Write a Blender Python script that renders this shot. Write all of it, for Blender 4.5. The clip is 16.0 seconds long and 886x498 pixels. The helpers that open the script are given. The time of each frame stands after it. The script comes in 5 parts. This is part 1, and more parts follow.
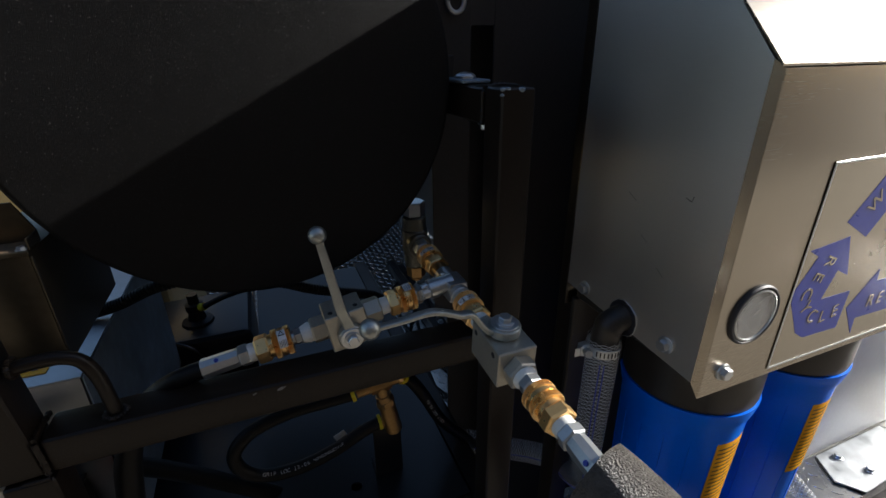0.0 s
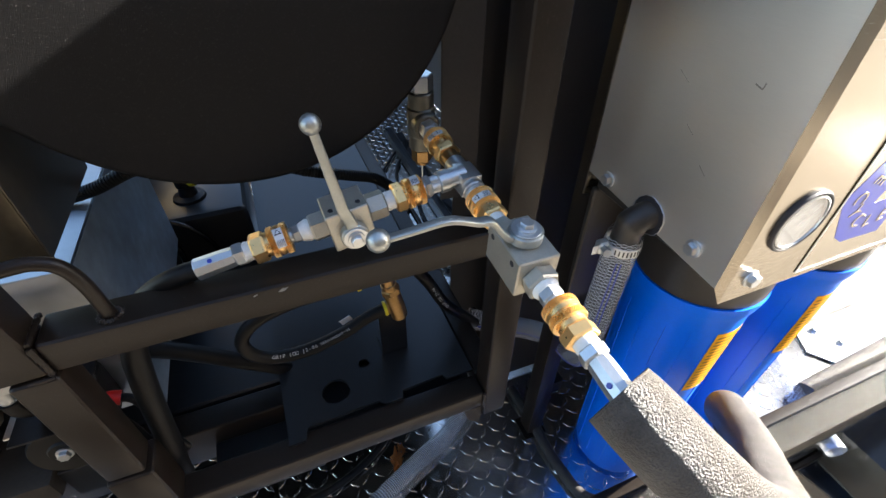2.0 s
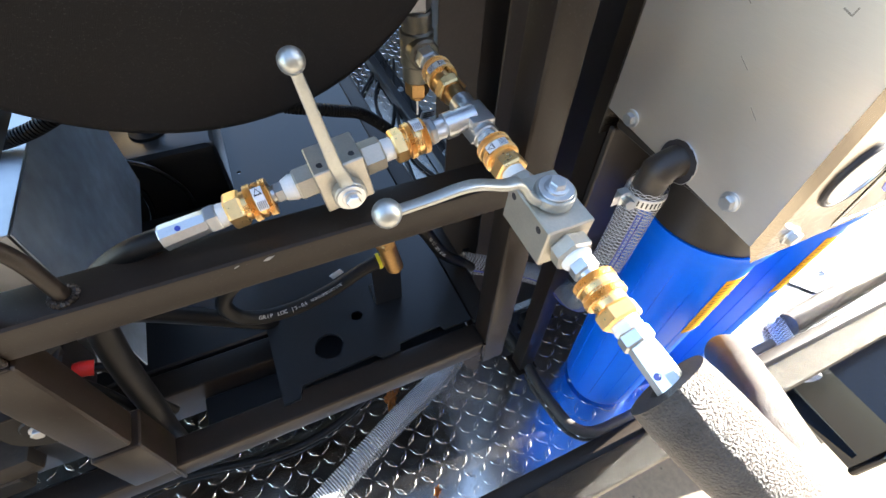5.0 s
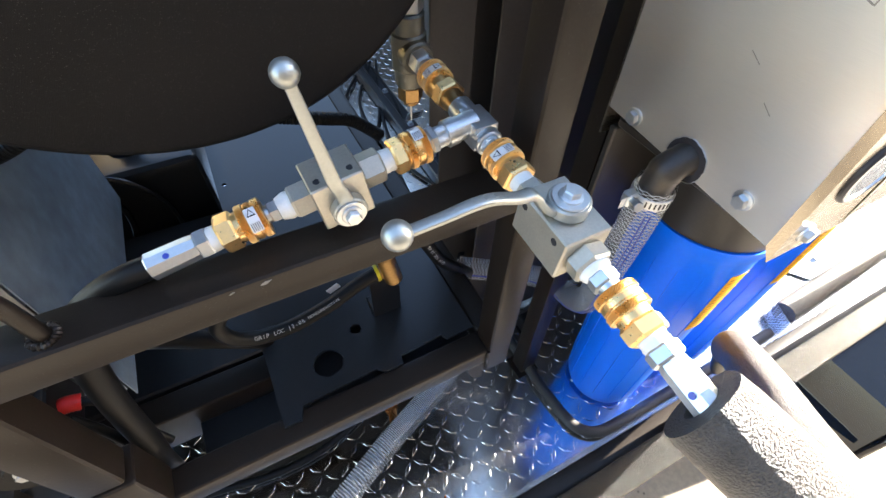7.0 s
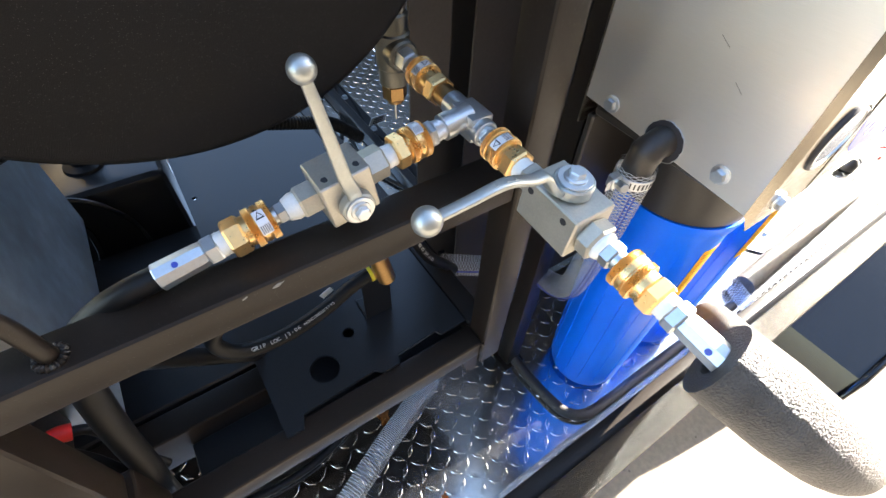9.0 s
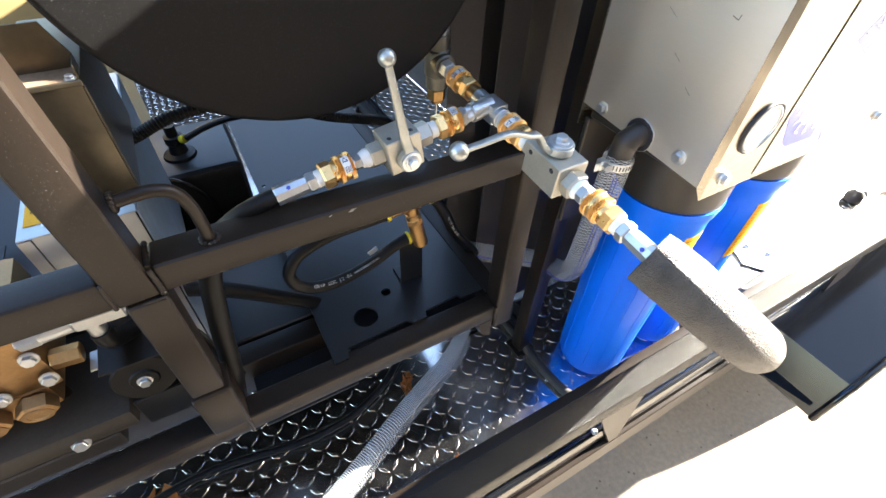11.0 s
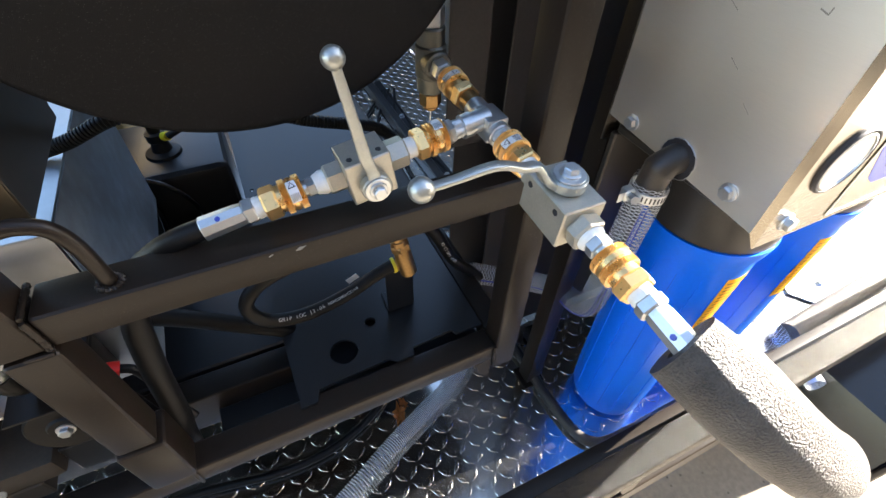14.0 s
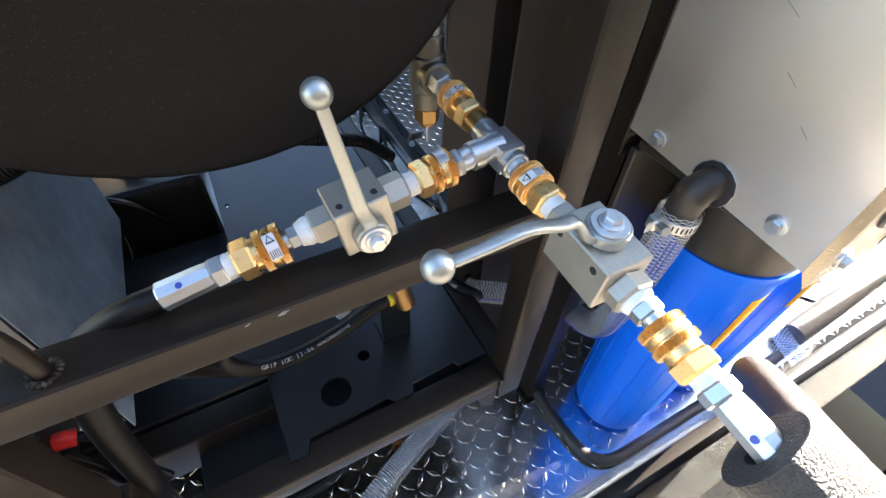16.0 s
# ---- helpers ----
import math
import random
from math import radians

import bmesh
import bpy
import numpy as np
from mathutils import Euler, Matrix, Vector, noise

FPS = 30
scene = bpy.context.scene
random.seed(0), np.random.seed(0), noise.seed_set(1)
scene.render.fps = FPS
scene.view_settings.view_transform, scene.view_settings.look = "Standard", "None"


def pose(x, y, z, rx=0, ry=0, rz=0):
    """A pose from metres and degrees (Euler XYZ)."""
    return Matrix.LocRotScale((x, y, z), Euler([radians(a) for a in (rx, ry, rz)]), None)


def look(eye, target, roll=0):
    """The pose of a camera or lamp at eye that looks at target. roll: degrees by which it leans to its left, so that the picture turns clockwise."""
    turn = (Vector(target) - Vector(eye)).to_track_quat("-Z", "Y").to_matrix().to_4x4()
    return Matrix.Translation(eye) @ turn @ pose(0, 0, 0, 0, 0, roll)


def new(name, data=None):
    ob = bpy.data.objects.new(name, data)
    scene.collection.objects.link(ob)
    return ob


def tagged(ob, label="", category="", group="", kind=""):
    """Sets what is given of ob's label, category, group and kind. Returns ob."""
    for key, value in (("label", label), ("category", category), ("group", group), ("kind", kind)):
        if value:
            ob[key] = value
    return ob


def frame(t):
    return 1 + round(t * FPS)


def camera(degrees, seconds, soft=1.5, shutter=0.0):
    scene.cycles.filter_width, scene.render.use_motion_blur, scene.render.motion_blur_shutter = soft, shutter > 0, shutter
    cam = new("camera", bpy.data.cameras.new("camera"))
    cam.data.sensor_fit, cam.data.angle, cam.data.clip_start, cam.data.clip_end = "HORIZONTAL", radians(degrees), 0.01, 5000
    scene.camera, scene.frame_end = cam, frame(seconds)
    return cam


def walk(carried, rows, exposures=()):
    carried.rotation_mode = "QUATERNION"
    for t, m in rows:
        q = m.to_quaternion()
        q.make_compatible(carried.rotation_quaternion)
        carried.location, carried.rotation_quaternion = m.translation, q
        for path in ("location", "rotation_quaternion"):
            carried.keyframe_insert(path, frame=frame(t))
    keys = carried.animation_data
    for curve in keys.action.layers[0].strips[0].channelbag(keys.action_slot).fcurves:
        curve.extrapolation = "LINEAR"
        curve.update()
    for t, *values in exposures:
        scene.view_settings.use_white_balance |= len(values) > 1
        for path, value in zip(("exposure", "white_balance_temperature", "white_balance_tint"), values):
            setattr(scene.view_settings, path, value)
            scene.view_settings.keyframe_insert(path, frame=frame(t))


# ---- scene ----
cam = camera(88.7, 16.0)
PATH = [
    (0, (0.012, -0.007, 1.049), (0.687, 1.698, 0.25), -0.6),
    (0.5, (-0.076, -0.036, 1.06), (0.624, 1.599, 0.145), -0.1),
    (1, (-0.086, -0.052, 1.066), (0.611, 1.503, 0.019), 0.4),
    (1.5, (-0.043, -0.027, 1.056), (0.611, 1.448, -0.126), 0.6),
    (2, (0.02, 0.058, 1.05), (0.593, 1.465, -0.251), 0.6),
    (2.5, (0.015, 0.096, 1.049), (0.585, 1.422, -0.336), 1.1),
    (3, (-0.002, 0.125, 1.042), (0.587, 1.364, -0.413), 1.8),
    (3.5, (0.009, 0.125, 1.031), (0.588, 1.316, -0.468), 2.1),
    (4, (0.015, 0.124, 1.035), (0.59, 1.284, -0.49), 2.8),
    (6.5, (0.021, 0.151, 1.026), (0.601, 1.293, -0.51), 2.3),
    (7, (0.015, 0.158, 1.025), (0.634, 1.282, -0.509), 2.1),
    (7.5, (0.009, 0.165, 1.024), (0.709, 1.265, -0.492), 2.4),
    (8, (-0.008, 0.176, 1.019), (0.749, 1.239, -0.497), 2.2),
    (8.5, (-0.022, 0.175, 1.023), (0.756, 1.223, -0.493), 3.0),
    (8.7, (-0.024, 0.171, 1.022), (0.751, 1.216, -0.497), 3.2),
    (10.8, (-0.091, 0.051, 1.057), (0.628, 1.24, -0.381), 2.6),
    (11, (-0.123, 0.016, 1.067), (0.612, 1.22, -0.351), 2.8),
    (11.5, (-0.144, -0.035, 1.089), (0.605, 1.197, -0.297), 2.8),
    (12, (-0.038, 0.034, 1.077), (0.697, 1.269, -0.314), 2.3),
    (12.5, (0.002, 0.11, 1.026), (0.729, 1.342, -0.371), 2.3),
    (13, (-0.008, 0.12, 1.031), (0.696, 1.355, -0.376), 2.2),
    (13.5, (-0.004, 0.107, 1.032), (0.661, 1.345, -0.392), 2.2),
    (14, (-0.02, 0.098, 1.026), (0.606, 1.334, -0.416), 2.2),
    (14.5, (-0.023, 0.11, 1.026), (0.593, 1.331, -0.434), 2.8),
    (15, (-0.038, 0.124, 1.029), (0.604, 1.323, -0.438), 3.3),
    (15.5, (-0.023, 0.135, 1.034), (0.634, 1.327, -0.432), 2.8),
    (16, (0.0, 0.185, 1.015), (0.668, 1.353, -0.464), 2.8),
]
EXPOSURES = [(t, stops, kelvin, 10.0) for t, stops, kelvin in ((0.0, 0.76, 6050), (0.5, 2.0, 6000), (1.0, 2.52, 6050), (1.5, 2.68, 6100), (2.0, 2.86, 6300), (2.5, 3.15, 6400), (3.0, 3.46, 6500), (3.5, 3.67, 6500), (4.0, 3.74, 6500), (8.5, 3.72, 6500), (10.8, 3.76, 6500), (11.0, 3.76, 6500), (11.5, 3.57, 6500), (12.0, 3.05, 6450), (12.5, 3.1, 6450), (13.0, 3.25, 6450), (14.0, 3.43, 6500), (15.0, 3.84, 6500), (15.5, 3.9, 6500), (16.0, 3.71, 6500))]
walk(cam, [(t, look(eye, target, roll)) for t, eye, target, roll in PATH], EXPOSURES)

# ---- light ----
SUN_TO = Vector((0.9, -0.12, 0.415)).normalized()
world = bpy.data.worlds.new("sky")
scene.world = world
world.use_nodes = True
wn = world.node_tree.nodes
sky = wn.new("ShaderNodeTexSky")
sky.sky_type = "NISHITA"
sky.sun_disc = False
sky.sun_elevation = math.asin(SUN_TO.z)
sky.sun_rotation = math.atan2(SUN_TO.x, SUN_TO.y)
world.node_tree.links.new(sky.outputs[0], wn["Background"].inputs[0])
wn["Background"].inputs[1].default_value = 0.072
sun = new("sun", bpy.data.lights.new("sun", "SUN"))
sun.data.energy = 5.0
sun.data.angle = radians(0.55)
sun.data.color = (1.0, 0.93, 0.82)
sun.matrix_world = look((0, 0, 5), tuple(Vector((0, 0, 5)) - SUN_TO))


# ---- materials ----
def mat(name, base, rough=0.5, metal=0.0, grain=120.0, bump=0.1, vary=0.2, stain=6.0, depth=0.001, stretch=(1, 1, 1),
        aniso=0.0, rough_vary=0.12, transmission=0.0, alpha=1.0, coat=0.0, detail=3.0, spec=0.5, sparkle=0.0, speck=560, pits=0.0):
    """A procedural material: fine grain in relief, and a broad unevenness in colour and gloss."""
    m = bpy.data.materials.new(name)
    m.use_nodes = True
    nodes, link = m.node_tree.nodes, m.node_tree.links.new
    b = nodes["Principled BSDF"]
    co = nodes.new("ShaderNodeTexCoord")
    mp = nodes.new("ShaderNodeMapping")
    mp.inputs["Scale"].default_value = stretch
    link(co.outputs["Object"], mp.inputs[0])
    fine, broad = nodes.new("ShaderNodeTexNoise"), nodes.new("ShaderNodeTexNoise")
    fine.inputs["Scale"].default_value, fine.inputs["Detail"].default_value = grain, detail
    broad.inputs["Scale"].default_value, broad.inputs["Detail"].default_value = stain, 5.0
    link(mp.outputs[0], fine.inputs[0])
    link(co.outputs["Object"], broad.inputs[0])
    mix = nodes.new("ShaderNodeMath")
    mix.operation = "MULTIPLY_ADD"
    mix.inputs[1].default_value = 0.45
    half = nodes.new("ShaderNodeMath")
    half.operation = "MULTIPLY"
    half.inputs[1].default_value = 0.55
    link(broad.outputs[0], half.inputs[0])
    link(fine.outputs[0], mix.inputs[0])
    link(half.outputs[0], mix.inputs[2])
    ramp = nodes.new("ShaderNodeValToRGB")
    ramp.color_ramp.elements[0].position, ramp.color_ramp.elements[1].position = 0.3, 0.7
    ramp.color_ramp.elements[0].color = (*[c * (1 - vary) for c in base], 1)
    ramp.color_ramp.elements[1].color = (*[min(1, c * (1 + vary)) for c in base], 1)
    link(mix.outputs[0], ramp.inputs[0])
    link(ramp.outputs[0], b.inputs["Base Color"])
    # sparkle of the coat, put in as paler metallic specks
    if sparkle:
        specks = nodes.new("ShaderNodeTexVoronoi")
        specks.inputs["Scale"].default_value = speck
        link(co.outputs["Object"], specks.inputs["Vector"])
        size = nodes.new("ShaderNodeMapRange")
        size.inputs[1].default_value, size.inputs[2].default_value = 0.06, 0.22
        size.inputs[3].default_value, size.inputs[4].default_value = 1.0, 0.0
        link(specks.outputs["Distance"], size.inputs[0])
        flake = specks
        some = nodes.new("ShaderNodeMath")
        some.operation = "GREATER_THAN"
        some.inputs[1].default_value = sparkle
        link(specks.outputs["Color"], some.inputs[0])
        both = nodes.new("ShaderNodeMath")
        both.operation = "MULTIPLY"
        link(size.outputs[0], both.inputs[0])
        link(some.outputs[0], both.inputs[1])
        blend = nodes.new("ShaderNodeMix")
        blend.data_type = "RGBA"
        blend.inputs[7].default_value = (0.12, 0.117, 0.11, 1)
        link(both.outputs[0], blend.inputs[0])
        link(ramp.outputs[0], blend.inputs[6])
        link(blend.outputs[2], b.inputs["Base Color"])
        link(both.outputs[0], b.inputs["Metallic"])
    if pits:
        # small dark pores scattered over the surface
        pore = nodes.new("ShaderNodeTexVoronoi")
        pore.inputs["Scale"].default_value = pits
        link(co.outputs["Object"], pore.inputs["Vector"])
        near = nodes.new("ShaderNodeMapRange")
        near.inputs[1].default_value, near.inputs[2].default_value = 0.05, 0.13
        near.inputs[3].default_value, near.inputs[4].default_value = 0.35, 1.0
        link(pore.outputs["Distance"], near.inputs[0])
        dark = nodes.new("ShaderNodeMix")
        dark.data_type, dark.blend_type = "RGBA", "MULTIPLY"
        dark.inputs[0].default_value = 1.0
        link(ramp.outputs[0], dark.inputs[6])
        link(near.outputs[0], dark.inputs[7])
        link(dark.outputs[2], b.inputs["Base Color"])
    rr = nodes.new("ShaderNodeMapRange")
    rr.inputs[1].default_value, rr.inputs[2].default_value = 0.3, 0.7
    rr.inputs[3].default_value, rr.inputs[4].default_value = max(0.02, rough * (1 - rough_vary)), min(1, rough * (1 + rough_vary))
    link(mix.outputs[0], rr.inputs[0])
    link(rr.outputs[0], b.inputs["Roughness"])
    b.inputs["Metallic"].default_value = metal
    b.inputs["Anisotropic"].default_value = aniso
    b.inputs["Transmission Weight"].default_value = transmission
    b.inputs["Alpha"].default_value = alpha
    b.inputs["Coat Weight"].default_value = coat
    b.inputs["Specular IOR Level"].default_value = spec
    if bump:
        bp = nodes.new("ShaderNodeBump")
        bp.inputs["Strength"].default_value, bp.inputs["Distance"].default_value = bump, depth
        link(fine.outputs[0], bp.inputs["Height"])
        link(bp.outputs[0], b.inputs["Normal"])
        if sparkle:
            # each flake lies at a tilt of its own
            tilt, turn, add, unit = (nodes.new("ShaderNodeVectorMath") for k in range(4))
            tilt.operation, turn.operation, add.operation, unit.operation = "SUBTRACT", "SCALE", "ADD", "NORMALIZE"
            tilt.inputs[1].default_value = (0.5, 0.5, 0.5)
            link(flake.outputs["Color"], tilt.inputs[0])
            link(tilt.outputs[0], turn.inputs[0])
            gain = nodes.new("ShaderNodeMath")
            gain.operation = "MULTIPLY"
            gain.inputs[1].default_value = 1.9
            link(both.outputs[0], gain.inputs[0])
            link(gain.outputs[0], turn.inputs["Scale"])
            link(bp.outputs[0], add.inputs[0])
            link(turn.outputs[0], add.inputs[1])
            link(add.outputs[0], unit.inputs[0])
            link(unit.outputs[0], b.inputs["Normal"])
    return m


POWDER = mat("black_powder_coat", (0.0092, 0.0087, 0.0088), 0.46, grain=1300, bump=0.8, depth=0.0008, stain=4, spec=0.145, sparkle=0.74, speck=820)
FRAME = mat("black_frame_paint", (0.0165, 0.012, 0.009), 0.34, grain=350, bump=0.12, depth=0.0005, stain=7, spec=0.24, sparkle=0.84, speck=1000)
SHEET = mat("black_sheet_metal", (0.0135, 0.014, 0.0155), 0.32, grain=260, bump=0.06, depth=0.0005, stain=3, spec=0.45)
LINER = mat("black_textured_liner", (0.006, 0.0058, 0.0055), 0.24, spec=0.2, grain=620, bump=1.0, depth=0.0026, stain=9)
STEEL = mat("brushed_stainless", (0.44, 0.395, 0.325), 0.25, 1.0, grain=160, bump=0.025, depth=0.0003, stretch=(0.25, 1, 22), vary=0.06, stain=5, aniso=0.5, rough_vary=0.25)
SIGN_FOIL = mat("crinkled_sign_foil", (0.45, 0.41, 0.34), 0.22, 1.0, grain=70, bump=0.12, depth=0.0006, vary=0.08, stain=14, rough_vary=0.3)
# same stainless as STEEL, its base lightened for the brighter light it reflects
STEEL_LIT_SIDE = mat("brushed_stainless_lit_side", (0.76, 0.735, 0.69), 0.44, 0.95, grain=160, bump=0.03, depth=0.0003, stretch=(1, 0.25, 22), vary=0.07, stain=4, aniso=0.3, rough_vary=0.25)
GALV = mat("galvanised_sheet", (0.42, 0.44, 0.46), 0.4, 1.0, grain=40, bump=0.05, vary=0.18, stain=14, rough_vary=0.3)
FENDER = mat("glossy_black_fender", (0.006, 0.0065, 0.0075), 0.14, grain=60, bump=0.05, depth=0.001, stain=3, spec=0.5)
# darker, bluer and more mottled than GALV
GALV_DARK = mat("dark_blue_galvanised_sheet", (0.28, 0.34, 0.4), 0.5, 0.55, grain=40, bump=0.05, vary=0.42, stain=11, rough_vary=0.4)
ZINC = mat("zinc_plated_steel", (0.6, 0.62, 0.63), 0.33, 0.86, grain=400, bump=0.05, depth=0.0003, vary=0.08, stain=60)
NICKEL = mat("plated_valve_steel", (0.47, 0.445, 0.38), 0.42, 0.66, grain=500, bump=0.16, depth=0.0003, vary=0.12, stain=50)
CAST = mat("plated_cast_lever", (0.44, 0.455, 0.43), 0.4, 0.85, grain=420, bump=0.26, depth=0.0005, vary=0.1, stain=70)
BRASS = mat("bright_brass", (0.85, 0.55, 0.23), 0.29, 0.85, grain=300, bump=0.06, depth=0.0003, vary=0.1, stain=60)
# NICKEL with a much darker base, for the service tee
DARK_NICKEL = mat("dark_plated_steel", (0.2, 0.195, 0.17), 0.45, 0.9, grain=500, bump=0.12, depth=0.0003, vary=0.12, stain=50)
DULL_BRASS = mat("dull_brass", (0.42, 0.26, 0.11), 0.4, 1.0, grain=300, bump=0.1, depth=0.0004, vary=0.2, stain=60)
BRONZE = mat("cast_bronze_pump", (0.36, 0.22, 0.1), 0.42, 0.85, grain=240, bump=0.3, depth=0.0008, vary=0.15, stain=20)
TAPE = mat("white_thread_tape", (0.78, 0.78, 0.75), 0.5, grain=500, bump=0.4, depth=0.0006, vary=0.06, stain=90)
BLUE = mat("blue_filter_plastic", (0.0, 0.165, 0.95), 0.36, spec=0.25, grain=200, bump=0.03, vary=0.06, stain=4)
CAP = mat("black_filter_plastic", (0.032, 0.027, 0.023), 0.38, grain=300, bump=0.15, depth=0.0005, stain=12)
RUBBER = mat("black_rubber_hose", (0.0055, 0.0055, 0.006), 0.46, grain=500, bump=0.15, depth=0.0005, stain=20, spec=0.25)
FOAM = mat("grey_foam_sleeve", (0.066, 0.057, 0.049), 0.4, grain=640, bump=1.0, depth=0.0042, vary=0.55, stain=60, detail=3, spec=0.6)
CONCRETE = mat("concrete_paving", (0.23, 0.195, 0.15), 0.85, grain=60, bump=0.25, depth=0.003, vary=0.3, stain=2.2, detail=8, pits=26.0)
DECK = mat("polished_tread_plate", (0.78, 0.765, 0.73), 0.17, 1.0, grain=34, bump=0.07, depth=0.0008, vary=0.1, stain=6, rough_vary=0.3)
# tread plate metal made paler, to put the bevels' shine into the colour
LUG = mat("shining_lug_bevels", (0.86, 0.86, 0.85), 0.24, 0.95, grain=150, bump=0.1, depth=0.0005, vary=0.12, stain=9)
CABLE = mat("glossy_black_cable", (0.012, 0.012, 0.013), 0.25, grain=300, bump=0.05, vary=0.1)
RED = mat("red_plastic", (0.6, 0.015, 0.012), 0.35, vary=0.08)
YELLOW = mat("yellow_plastic", (0.72, 0.6, 0.02), 0.4, vary=0.08)
GREEN = mat("green_plastic", (0.05, 0.5, 0.08), 0.4, vary=0.08)
AMBER = mat("amber_sticker", (0.9, 0.42, 0.012), 0.55, spec=0.15, vary=0.05)
PAPER = mat("white_sticker", (0.75, 0.75, 0.75), 0.4, vary=0.04)
CABINET = mat("satin_black_cabinet_paint", (0.05, 0.045, 0.042), 0.5, grain=260, bump=0.06, depth=0.0005, stain=3, spec=0.34)
LEDGE_BROWN = mat("pale_brown_paint", (0.2, 0.13, 0.075), 0.8, grain=300, bump=0.3, depth=0.0006, vary=0.4, stain=40)
GLOOM = mat("dull_black_sheet", (0.04, 0.036, 0.034), 0.5, grain=200, bump=0.05, spec=0.45)
SCUFF = mat("scuffed_steel", (0.36, 0.34, 0.3), 0.55, 0.6, vary=0.2, stain=200)
# black sheet with the brown light of the ground put into its colour
GROUND_LIT = mat("ground_lit_black_sheet", (0.048, 0.04, 0.031), 0.55, grain=260, bump=0.12, depth=0.0005, vary=0.25, stain=9, spec=0.25)
FADED = mat("faded_print", (0.2, 0.2, 0.2), 0.6, vary=0.2, stain=200)
BRONZED = mat("bronze_tinted_sheet", (0.12, 0.1, 0.07), 0.38, 0.85, grain=120, bump=0.05, vary=0.2, stain=6)
PRINT = mat("white_hose_print", (0.5, 0.5, 0.48), 0.6, vary=0.15, stain=200)
INK = mat("black_ink", (0.02, 0.02, 0.025), 0.5, vary=0.05)
DECAL = mat("blue_decal", (0.03, 0.05, 0.36), 0.3, vary=0.08, stain=30)
CLEAR = mat("clear_vinyl", (0.24, 0.265, 0.3), 0.14, alpha=0.12, grain=60, bump=0.05, vary=0.05)
VINYL = mat("clear_hose_vinyl", (0.42, 0.46, 0.52), 0.12, alpha=0.32, grain=60, bump=0.05, vary=0.05)
RIBBED = mat("ribbed_clear_vinyl", (0.5, 0.54, 0.6), 0.2, alpha=0.6, grain=60, bump=0.05, vary=0.05)
TAN = mat("tan_plastic", (0.42, 0.31, 0.135), 0.5, grain=60, bump=0.1, vary=0.08, stain=2)
WHITE = mat("white_painted_sheet", (0.72, 0.73, 0.74), 0.4, grain=80, bump=0.04, vary=0.05, stain=3)
BRAID = mat("white_hose_braid", (0.5, 0.53, 0.57), 0.45, vary=0.05, bump=0)
GLASS = mat("gauge_glass", (0.95, 0.95, 0.95), 0.05, transmission=0.9, bump=0, vary=0.01)
DIAL = mat("gauge_dial", (0.82, 0.81, 0.77), 0.5, vary=0.08, stain=40)
LEAF = mat("dry_leaf", (0.5, 0.19, 0.045), 0.7, grain=200, bump=0.3, vary=0.35, stain=40)
EARTH = mat("bare_earth", (0.17, 0.115, 0.065), 0.95, grain=6, bump=0.5, depth=0.03, vary=0.35, stain=0.5)
ASPHALT = mat("asphalt", (0.07, 0.07, 0.072), 0.85, grain=80, bump=0.3, depth=0.004, vary=0.2, stain=0.6)
BRICKWORK = mat("red_brown_brickwork", (0.2, 0.085, 0.055), 0.9, grain=9, bump=0.3, depth=0.01, vary=0.3, stain=1.5)
ROOFING = mat("grey_roof_shingle", (0.09, 0.085, 0.08), 0.9, grain=8, bump=0.4, depth=0.01, vary=0.25, stain=1.5)
PANE = mat("window_pane", (0.03, 0.05, 0.07), 0.06, bump=0, vary=0.1, spec=0.8)
WHITE_FRAME = mat("white_window_paint", (0.7, 0.7, 0.68), 0.5, vary=0.08)
HEDGE = mat("hedge_leaves", (0.035, 0.085, 0.02), 0.6, vary=0.4, stain=3)
GRASS = mat("dry_grass", (0.5, 0.38, 0.19), 0.9, grain=20, bump=0.5, depth=0.03, vary=0.3, stain=1.5)
PLASTER = mat("brown_render", (0.3, 0.22, 0.15), 0.9, grain=40, bump=0.3, depth=0.004, vary=0.2, stain=0.8)
BARK = mat("tree_bark", (0.09, 0.065, 0.045), 0.9, grain=30, bump=0.6, depth=0.02, vary=0.3)
FOLIAGE = mat("dark_foliage", (0.05, 0.08, 0.03), 0.7, vary=0.4, stain=3)


# ---- helpers for building ----
BASE = {}


def thing(name, label, category, loc=(0, 0, 0), group="", kind=""):
    ob = new(name)
    ob.location = loc
    ob.empty_display_size = 0.02
    BASE[ob] = Matrix.Translation(loc)
    return tagged(ob, label, category, group, kind)


def part(name, bm, material, parent=None, label="", sharp=32, clean=True):
    """One mesh object in world coordinates, under a thing or under a part."""
    if clean:
        bmesh.ops.recalc_face_normals(bm, faces=bm.faces)
    lim = radians(sharp)
    for f in bm.faces:
        f.smooth = True
    for e in bm.edges:
        e.smooth = len(e.link_faces) == 2 and e.calc_face_angle(0) < lim
    me = bpy.data.meshes.new(name)
    bm.to_mesh(me)
    bm.free()
    me.materials.append(material)
    ob = new(name, me)
    if parent:
        ob.parent = parent
        ob.matrix_parent_inverse = BASE.get(parent, Matrix()).inverted()
    if label:
        tagged(ob, label)
    return ob


def structure(name, bm, material, label, category, sharp=32):
    return tagged(part(name, bm, material, sharp=sharp), label, category, kind="structure")


